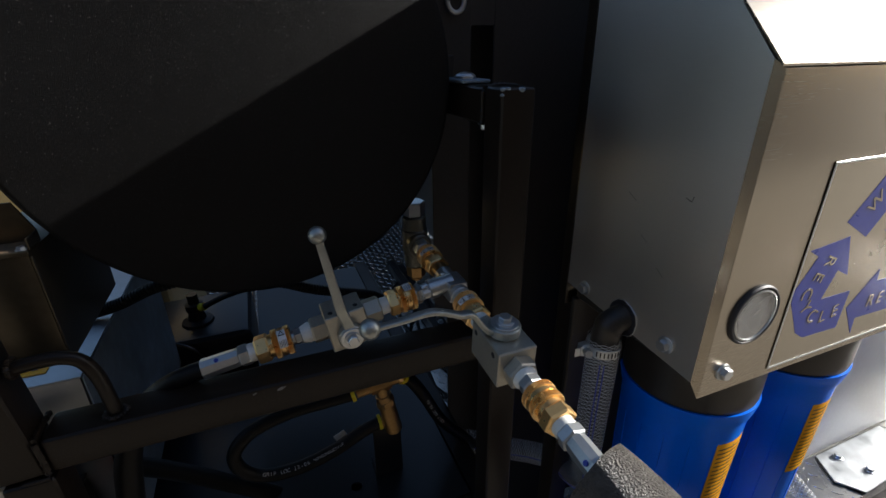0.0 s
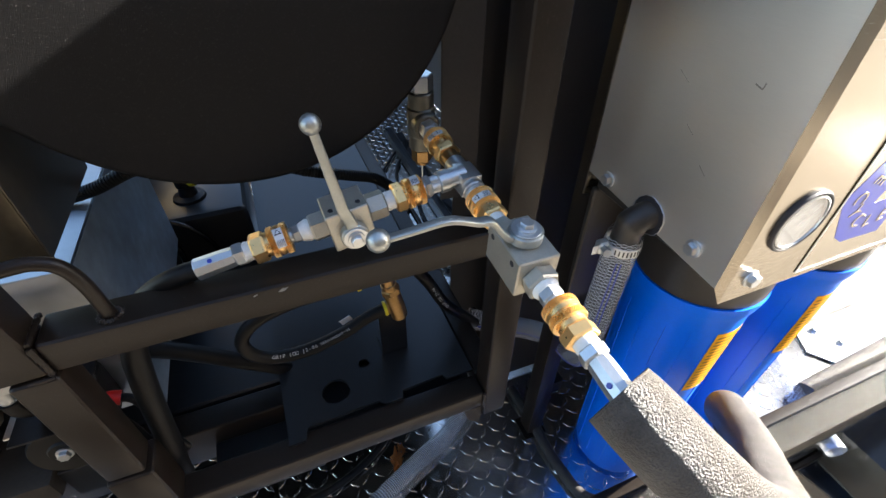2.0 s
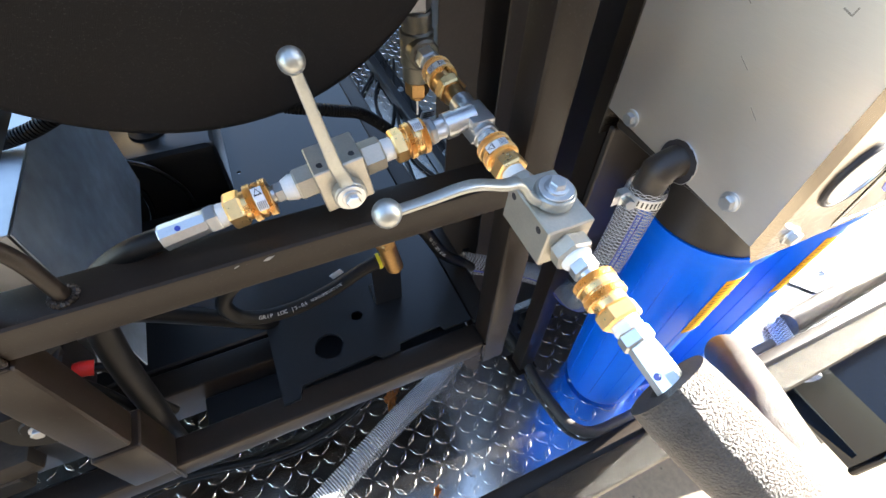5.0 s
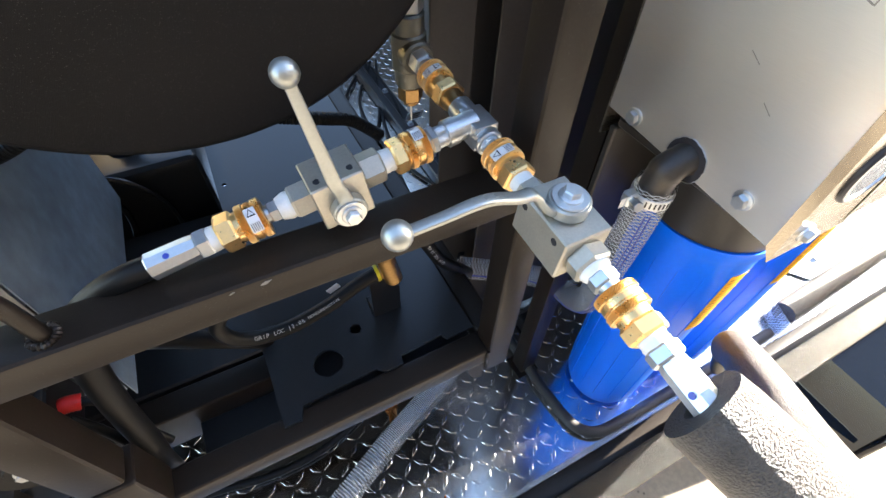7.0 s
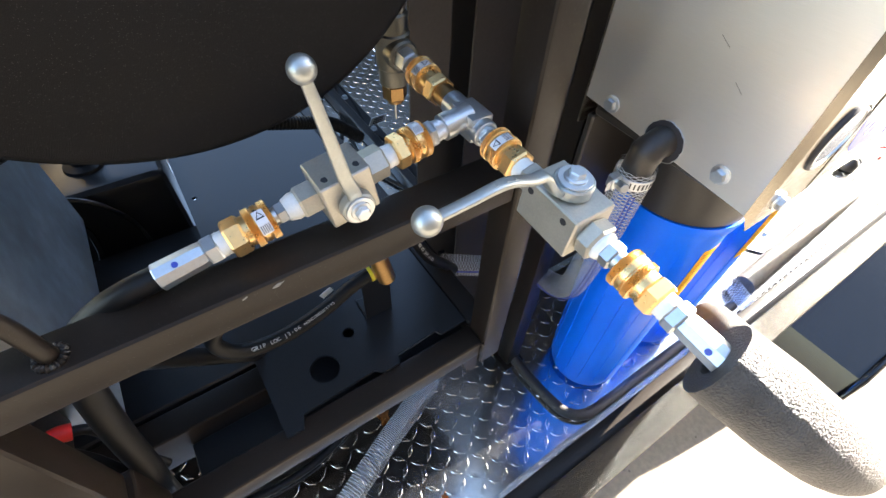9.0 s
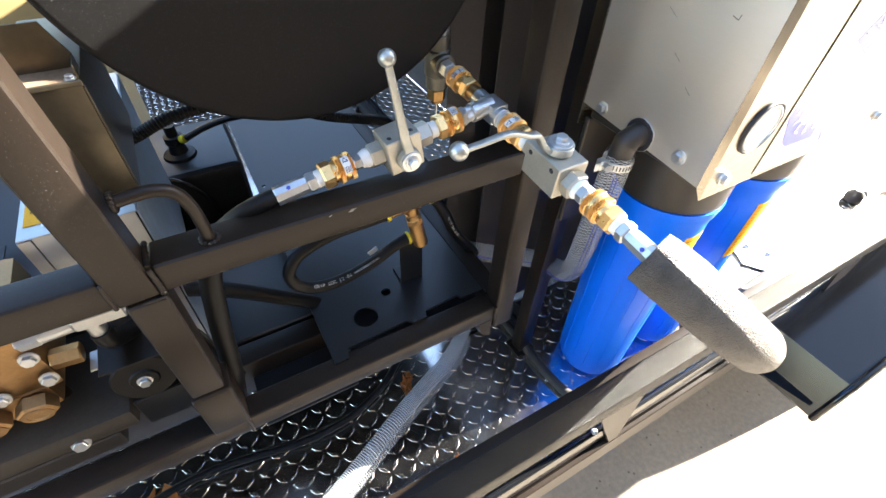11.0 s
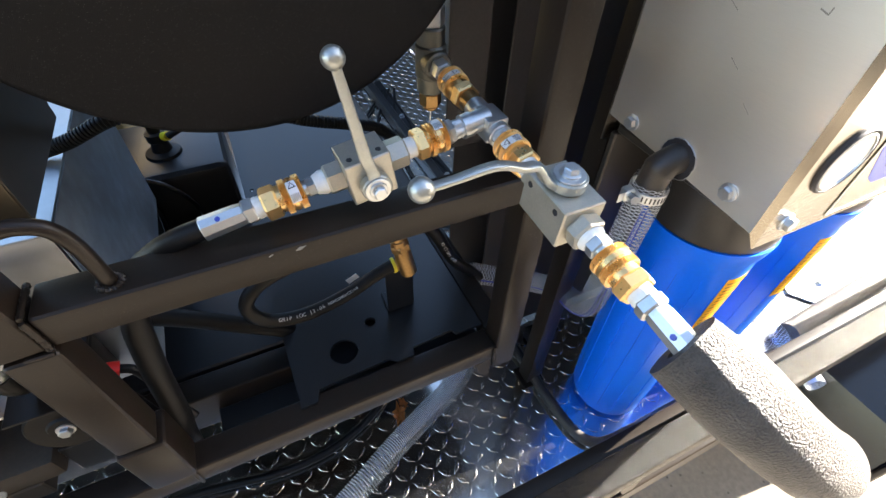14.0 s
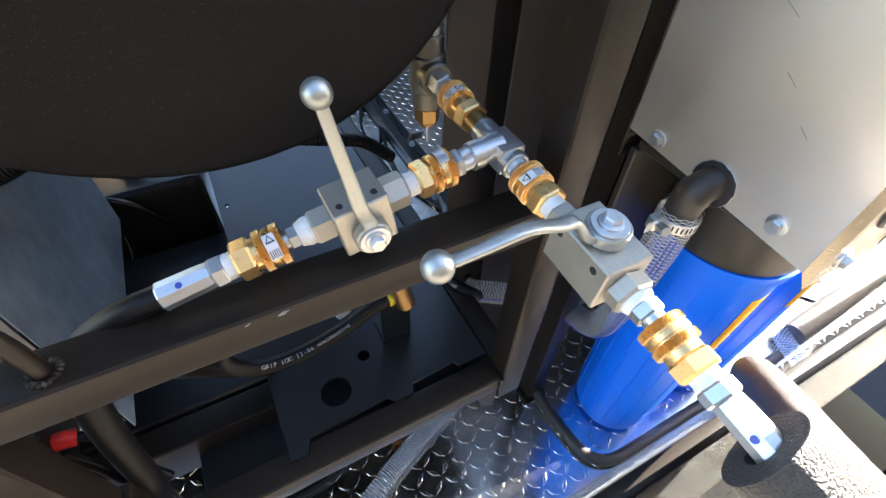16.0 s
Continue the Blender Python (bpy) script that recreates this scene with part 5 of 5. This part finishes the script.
# ---- things left of the frame ----
ctl = thing("galvanised_box", "galvanised sheet-metal control box with an amber warning sticker", "control box", (-0.29, 0.8, 0.455))
part("top", B(-0.349, -0.229, 0.555, 0.977, 0.698, 0.70, bevel=0.0005), GALV, ctl)
# this side and the back are darker and bluer than the top
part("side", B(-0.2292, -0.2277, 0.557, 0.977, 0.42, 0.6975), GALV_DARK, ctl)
part("side", B(-0.349, -0.347, 0.57, 0.977, 0.455, 0.6975), GALV, ctl)
part("front", B(-0.335, -0.231, 0.5555, 0.557, 0.44, 0.6975), GALV, ctl)
part("front_lip", B(-0.349, -0.336, 0.554, 0.5555, 0.62, 0.6975), GALV, ctl)
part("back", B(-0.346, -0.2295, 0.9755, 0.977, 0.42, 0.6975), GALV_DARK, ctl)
st = part("sticker", B(-0.343, -0.27, 0.578, 0.70, 0.7004, 0.7008), AMBER, ctl, "amber warning sticker with black lettering")
for k, line_ in enumerate(("READ OWNERS MANUAL", "ALWAYS WEAR EYE PROTECTION")):
    words(line_, 0.0088, Matrix.Translation((-0.334 + 0.0125 * k, 0.64, 0.7011)) @ Matrix(((0, 1, 0, 0), (-0.78, 0, 0, 0), (0, 0, 1, 0), (0, 0, 0, 1))), INK, st, "lettering")
for k in range(3):
    for j in range(4):
        part("print_bar", B(-0.312 + 0.0125 * k, -0.306 + 0.0125 * k, 0.588 + 0.027 * j, 0.608 + 0.027 * j, 0.701, 0.7013), INK, st)
part("white_label", B(-0.335, -0.28, 0.715, 0.76, 0.7004, 0.7008), PAPER, ctl)
bolt(ctl, (-0.32, 0.575, 0.70), (0, 0, 1), 0.004)

guard = thing("heat_guard", "dark bronze-tinted sheet-metal guard box beneath the drum", "guard", (-0.24, 0.6, 0.73))
part("shell", B(-0.262, -0.204, 0.4925, 0.68, 0.757, 0.8815, bevel=0.0025, seg=2), BRONZED, guard)
part("lip", B(-0.2625, -0.2025, 0.4895, 0.4922, 0.8795, 0.8845, bevel=0.0008), BRONZED, guard, "bright folded edge")
part("side_edge", B(-0.2038, -0.2025, 0.4923, 0.4965, 0.758, 0.877, bevel=0.0005), BRONZED, guard, "bright folded corner")
# ledge in a paler, uneven brown than the rest of the guard
part("brown_ledge", B(-0.2605, -0.206, 0.4935, 0.5255, 0.8818, 0.8828), LEDGE_BROWN, guard, "pale brown ledge")
part("back_plate", plate([(-0.2612, 0.8818), (-0.205, 0.8818), (-0.205, 0.893), (-0.217, 0.922), (-0.2612, 0.922)], "y", 0.5258, 0.5282), BRONZED, guard, "upright bronze-tinted plate")
part("side_flange", B(-0.2062, -0.2046, 0.5, 0.5254, 0.882, 0.893, bevel=0.0004), BRONZED, guard, "bright narrow flange")
bolt(guard, (-0.211, 0.5, 0.8828), (0, 0, 1), 0.0035)

eng = thing("engine", "black engine shroud with a data plate and coloured levers", "engine", (-0.7, 0.9, 0.3))
part("shroud", B(-1.2, -0.365, 0.62, 1.4, 0.35, 0.585, bevel=0.02, seg=3), SHEET, eng)
part("data_plate", B(-0.56, -0.43, 0.66, 0.722, 0.5855, 0.5865), INK, eng)
part("cover", B(-1.2, -0.5, 0.82, 1.4, 0.586, 0.66, bevel=0.015, seg=2), SHEET, eng)
part("throttle_lever", B(-0.449, -0.415, 0.73, 0.76, 0.642, 0.672, bevel=0.009, seg=3), RED, eng, "red rubber cap")
part("throttle_lever", sweep(curve([(-0.444, 0.746, 0.672), (-0.436, 0.745, 0.683), (-0.423, 0.744, 0.688)], 5), 0.0135, 18), RED, eng, "red rubber lobe of the cap")
part("cap_neck", rod((-0.45, 0.745, 0.66), (-0.54, 0.745, 0.664), 0.013, 20, 0.001), ZINC, eng, "plated cylinder")
for k in range(4):
    for j, w in enumerate((0.019, 0.011, 0.015)):
        part("print_bar", B(-0.545 + 0.036 * j, -0.545 + 0.036 * j + w, 0.672 + 0.011 * k, 0.6755 + 0.011 * k, 0.5866, 0.5869), FADED, eng)
part("dipstick_cap", sweep([Vector((-0.41, 0.52, 0.691)), Vector((-0.41, 0.52, 0.70))], 0.017, 24), YELLOW, eng, "yellow plastic cap")
part("dipstick_tube", rod((-0.41, 0.52, 0.4), (-0.41, 0.52, 0.691), 0.008, 16), FRAME, eng)

tankb = thing("fuel_tank", "low black plastic fuel tank behind the frame", "fuel tank", (-0.35, 1.2, 0.3))
part("shell", B(-0.75, -0.075, 1.0, 1.235, 0.1, 0.455, bevel=0.02, seg=3), SHEET, tankb)
knob = part("valve_base", lathe(bmesh.new(), (-0.195, 1.085, 0.455), (0, 0, 1), [(0, 0.036), (0.006, 0.034), (0.01, 0.02), (0.03, 0.016), (0.034, 0.02), (0.05, 0.02), (0.052, 0.012), (0.075, 0.012)], 24), RUBBER, tankb, "black vent valve")
part("clip", rod((-0.18, 1.07, 0.5), (-0.17, 1.06, 0.505), 0.009, 14), YELLOW, tankb)
part("vent_hose", sweep(curve([(-0.17, 1.06, 0.505), (-0.13, 1.05, 0.525), (-0.08, 1.03, 0.545), (-0.02, 1.0, 0.56)], 6), 0.007, 12), RUBBER, tankb)

tan = thing("plastic_tank", "tan plastic tank standing behind the engine", "tank", (-0.45, 1.6, 0.0))
part("shell", B(-0.62, -0.29, 1.32, 1.9, 0.003, 0.845, bevel=0.03, seg=4), TAN, tan)
part("seam", B(-0.622, -0.288, 1.318, 1.902, 0.62, 0.628, bevel=0.003), TAN, tan)
wbox = thing("tool_box", "white painted sheet-metal box standing on the sunlit deck", "box", (1.6, 0.6, 0.0))
part("body", B(1.15, 2.55, 0.478, 1.1, 0.003, 0.85, bevel=0.006, seg=2), WHITE, wbox)
part("lid", B(1.145, 2.555, 0.474, 1.105, 0.855, 0.9, bevel=0.006, seg=2), WHITE, wbox)

# pump
pump = thing("pressure_pump", "bronze high-pressure pump with hex valve caps", "pump", (-0.5, 0.5, 0.42))
part("manifold", B(-0.72, -0.375, 0.478, 0.6, 0.535, 0.655, bevel=0.012, seg=2), BRONZE, pump)
part("lower_manifold", B(-0.72, -0.39, 0.474, 0.6, 0.505, 0.545, bevel=0.01, seg=2), BRONZE, pump)
for x in (-0.46, -0.545, -0.63):
    part("rib", B(x - 0.006, x + 0.006, 0.469, 0.48, 0.55, 0.645, bevel=0.002), BRONZE, pump)
for x in (-0.41, -0.457, -0.504):
    part("valve_cap", hexnut((x, 0.474, 0.53), (x, 0.455, 0.526), 0.0205), BRONZE, pump, "hexagonal bronze cap")
    part("cap_face", lathe(bmesh.new(), (x, 0.455, 0.526), (0, -1, -0.2), [(0, 0.0155), (0.0018, 0.0155), (0.0018, 0.011), (0.0004, 0.0105), (0.0004, 0.005), (0.001, 0.0045)], 24), BRONZE, pump)
for x, z in ((-0.382, 0.602), (-0.383, 0.56), (-0.432, 0.599), (-0.433, 0.553), (-0.48, 0.6), (-0.481, 0.553)):
    bolt(pump, (x, 0.474, z), (0, -1, 0.1), 0.0075)
part("side_plug", hexnut((-0.376, 0.49, 0.572), (-0.345, 0.49, 0.568), 0.013), DULL_BRASS, pump, "brass side plug")
part("unloader", hexnut((-0.38, 0.478, 0.628), (-0.358, 0.477, 0.629), 0.0115), ZINC, pump)
part("unloader_body", rod((-0.359, 0.477, 0.629), (-0.325, 0.475, 0.633), 0.0105, 20, 0.001), ZINC, pump)
part("unloader_hex", B(-0.326, -0.272, 0.464, 0.486, 0.624, 0.644, bevel=0.003), ZINC, pump)
part("outlet", rod((-0.31, 0.475, 0.626), (-0.31, 0.475, 0.605), 0.0095, 18), ZINC, pump)
part("outlet_hose", sweep(curve([(-0.31, 0.475, 0.608), (-0.308, 0.478, 0.585), (-0.295, 0.5, 0.565), (-0.27, 0.53, 0.55)], 6), 0.012, 16), RUBBER, pump)

base = thing("pump_base", "black folded-steel pump base with bolts", "pump base", (-0.6, 0.5, 0.38))
# plate and spacer are tinted brown for the ground they reflect
part("plate", B(-1.3, -0.335, 0.45, 0.66, 0.43, 0.468, bevel=0.01, seg=2), GROUND_LIT, base)
part("spacer", B(-1.3, -0.365, 0.452, 0.62, 0.397, 0.428, bevel=0.002), GROUND_LIT, base)
part("side_plate", B(-0.335, -0.262, 0.4665, 0.4705, 0.398, 0.46, bevel=0.001), SHEET, base)
part("mount_plate", B(-0.335, -0.262, 0.452, 0.56, 0.5535, 0.5565, bevel=0.001), FRAME, base)
part("mount_disc", lathe(bmesh.new(), (-0.302, 0.4695, 0.507), (0, -1, 0.12), [(0, 0.036), (0.004, 0.0385), (0.007, 0.036), (0.008, 0.018), (0.0105, 0.016)], 40), RUBBER, base, "round black rubber mount")
part("motor_mount", B(-0.335, -0.262, 0.471, 0.56, 0.47, 0.552, bevel=0.012, seg=3), RUBBER, base, "black rubber mount")
bolt(base, (-0.404, 0.4505, 0.443), (0, -1, 0.4), 0.0085)
bolt(base, (-0.302, 0.459, 0.508), (0, -1, 0.12), 0.007)
part("bracket_tab", B(-0.345, -0.33, 0.47, 0.5, 0.548, 0.551), ZINC, base)

red = thing("battery_cable", "black battery cable with a red terminal boot", "cable", (-0.25, 0.51, 0.45))
part("boot", sweep(curve([(-0.268, 0.51, 0.522), (-0.255, 0.51, 0.522), (-0.245, 0.51, 0.518)], 4), 0.0095, 14), RED, red, "red rubber boot")
part("cable", sweep(curve([(-0.247, 0.51, 0.519), (-0.232, 0.507, 0.51), (-0.222, 0.5, 0.48), (-0.215, 0.49, 0.44), (-0.2, 0.48, 0.405)], 6), 0.0058, 12), RUBBER, red)
part("cable", sweep(curve([(-0.262, 0.5, 0.51), (-0.245, 0.49, 0.48), (-0.232, 0.48, 0.44), (-0.21, 0.47, 0.402)], 6), 0.0055, 12), RUBBER, red)

# ---- fender and things beyond the filters ----
fen = thing("trailer_fender", "glossy black sheet-steel trailer fender with sloped ends", "fender", (1.3, 0.05, -0.2))
top = [(1.055, -0.1), (1.105, 0.028), (1.3, 0.095), (1.52, 0.168), (1.78, 0.225), (2.1, 0.26), (2.5, 0.26)]
part("skin", plate(top + [(x + 0.003, z - 0.005) for x, z in reversed(top)], "y", -0.02, 0.205), FENDER, fen)
part("skirt", plate(top + [(2.5, 0.02), (1.6, 0.0), (1.3, -0.02), (1.1, -0.07), (1.085, -0.1)], "y", -0.034, -0.0295), FENDER, fen)
part("edge_roll", sweep(curve([(x, -0.024, z - 0.004) for x, z in top], 4), 0.0085, 12), FENDER, fen)
part("gusset", plate([(1.0, 0.21), (1.07, 0.21), (1.07, 0.0), (1.05, 0.0)], "z", -0.07, -0.065), FENDER, fen)
wheel = thing("trailer_axle", "trailer axle with a black rubber tyre under the fender", "axle", (1.98, 0.06, -0.5))
part("beam", rod((1.98, 0.14, -0.185), (1.98, 1.2, -0.185), 0.03, 20), FRAME, wheel)
part("tyre", lathe(bmesh.new(), (1.98, -0.028, -0.185), (0, 1, 0), [(0, 0.19), (0.0, 0.25), (0.012, 0.295), (0.03, 0.312), (0.15, 0.312), (0.168, 0.295), (0.18, 0.25), (0.18, 0.19)], 56), RUBBER, wheel)
part("rim", lathe(bmesh.new(), (1.98, -0.02, -0.185), (0, 1, 0), [(0, 0.04), (0.015, 0.06), (0.03, 0.15), (0.0, 0.188), (0.16, 0.189)], 40), ZINC, wheel, "steel rim")
plt = thing("mounting_plate", "pale steel mounting plate screwed to the deck", "plate", (1.4, 0.4, 0.0))
part("plate", plate([(1.27, 0.40), (1.31, 0.345), (1.6, 0.345), (1.6, 0.47), (1.31, 0.47)], "z", 0.002, 0.008), GALV, plt)
bolt(plt, (1.39, 0.385, 0.008), (0, 0, 1), 0.009)
bolt(plt, (1.36, 0.445, 0.008), (0, 0, 1), 0.009)

valve2 = thing("drain_valve", "black plastic valve knob with zinc fittings on the sunlit deck", "valve", (1.98, 0.42, 0.0))
part("knob", lathe(bmesh.new(), (1.98, 0.42, 0.004), (0, 0, 1), [(0, 0.03), (0.015, 0.032), (0.03, 0.028), (0.045, 0.012)], 24), CAP, valve2)
part("fitting", hexnut((2.02, 0.41, 0.02), (2.1, 0.4, 0.02), 0.019), ZINC, valve2)
part("fitting", rod((2.1, 0.4, 0.02), (2.18, 0.39, 0.02), 0.014, 18, 0.001), ZINC, valve2)
part("red_ring", rod((2.18, 0.39, 0.02), (2.2, 0.3875, 0.02), 0.019, 18, 0.001), RED, valve2, "red plastic ring")

# far trees beyond the lawn
def tree(x, y, h, seed):
    rnd = random.Random(seed)
    t = thing("tree", "dark bushy tree far beyond the paving", "tree", (x, y, -0.5), group="far trees")
    bm = lathe(bmesh.new(), (x, y, -0.5), (0.03, 0.02, 1), [(0, 0.22), (h * 0.3, 0.16), (h * 0.75, 0.06)], 10)
    for k in range(7):
        z = h * rnd.uniform(0.25, 0.6)
        a = rnd.uniform(0, 6.28)
        lathe(bm, (x, y, -0.5 + z), (math.cos(a), math.sin(a), 0.8), [(0, 0.07), (h * 0.3, 0.015)], 6)
    part("trunk", bm, BARK, t)
    bm = bmesh.new()
    for k in range(1400):
        a, e, r = rnd.uniform(0, 6.28), rnd.uniform(-0.4, 1.2), h * 0.34 * rnd.uniform(0.35, 1.0)
        c = Vector((x + r * math.cos(a) * math.cos(e), y + r * math.sin(a) * math.cos(e), -0.5 + h * 0.55 + r * math.sin(e) * 1.1))
        u = Vector((rnd.uniform(-1, 1), rnd.uniform(-1, 1), rnd.uniform(-1, 1))).normalized()
        v = u.orthogonal().normalized()
        s = rnd.uniform(0.08, 0.2)
        bm.faces.new([bm.verts.new(c + u * s), bm.verts.new(c + v * s * 0.6), bm.verts.new(c - u * s), bm.verts.new(c - v * s * 0.6)])
    part("crown", bm, FOLIAGE, t, clean=False)
for k, (x, y, h) in enumerate(((-27, 66, 10), (-8, 69, 11), (-38, 60, 9), (2, 64, 9), (-17, 74, 12))):
    tree(x, y, h, k + 11)

# clipped hedge and house across the road
def hedge(x0, x1, y0, y1, h):
    rnd = random.Random(77)
    t = thing("hedge", "clipped dark green hedge in front of a brick house", "hedge", ((x0 + x1) / 2, (y0 + y1) / 2, -0.475))
    part("stems", B(x0 + 0.3, x1 - 0.3, y0 + 0.3, y1 - 0.3, -0.475, h - 0.75), BARK, t)
    verts, faces = [], []
    for k in range(14000):
        c = Vector((rnd.uniform(x0, x1), rnd.uniform(y0, y1), -0.47 + h * rnd.random()))
        side = rnd.random()
        if side < 0.5:
            c.y = y0 + rnd.uniform(-0.06, 0.18)
        elif side < 0.8:
            c.z = -0.47 + h + rnd.uniform(-0.15, 0.06)
        u = Vector((rnd.uniform(-1, 1), rnd.uniform(-1, 1), rnd.uniform(-1, 1))).normalized()
        v = u.orthogonal().normalized()
        q = rnd.uniform(0.05, 0.13)
        n = len(verts)
        verts += [tuple(c + u * q), tuple(c + v * q * 0.6), tuple(c - u * q), tuple(c - v * q * 0.6)]
        faces.append((n, n + 1, n + 2, n + 3))
    me = bpy.data.meshes.new("leaves")
    me.from_pydata(verts, [], faces)
    bm = bmesh.new()
    bm.from_mesh(me)
    part("leaves", bm, HEDGE, t, clean=False)
hedge(-27, -3, 49, 50.6, 1.55)

house = thing("house", "red-brown brick house with grey roof and pale window frames", "house", (-16, 60, -0.475))
HX0, HX1, HY = -27.0, -5.0, 56.0
openings = ((-24.5, -22.6), (-20.2, -18.3), (-15.9, -13.2), (-10.4, -8.5))
x = HX0
for a, c in openings + ((HX1, HX1),):
    part("wall", B(x, a, HY, HY + 0.3, -0.475, 3.0), BRICKWORK, house)
    if c > a:
        part("wall", B(a, c, HY, HY + 0.3, -0.475, 0.75), BRICKWORK, house)
        part("wall", B(a, c, HY, HY + 0.3, 2.55, 3.0), BRICKWORK, house)
        w = part("window", B(a + 0.06, c - 0.06, HY + 0.12, HY + 0.14, 0.81, 2.49), PANE, house)
        for q0, q1, z0, z1 in ((a, a + 0.06, 0.75, 2.55), (c - 0.06, c, 0.75, 2.55), (a + 0.06, c - 0.06, 0.75, 0.81), (a + 0.06, c - 0.06, 2.49, 2.55), ((a + c) / 2 - 0.04, (a + c) / 2 + 0.04, 0.81, 2.49)):
            part("frame", B(q0, q1, HY + 0.05, HY + 0.119, z0, z1), WHITE_FRAME, w)
    x = c
part("wall", B(HX0, HX0 + 0.3, HY + 0.301, HY + 8, -0.475, 3.0), BRICKWORK, house)
part("wall", B(HX1 - 0.3, HX1, HY + 0.301, HY + 8, -0.475, 3.0), BRICKWORK, house)
part("wall", B(HX0, HX1, HY + 8.001, HY + 8.3, -0.475, 3.0), BRICKWORK, house)
part("roof", plate([(HY - 0.5, 2.9), (HY + 4.1, 5.6), (HY + 8.8, 2.9), (HY + 8.8, 3.1), (HY + 4.1, 5.85), (HY - 0.5, 3.1)], "x", HX0 - 0.4, HX1 + 0.4), ROOFING, house)
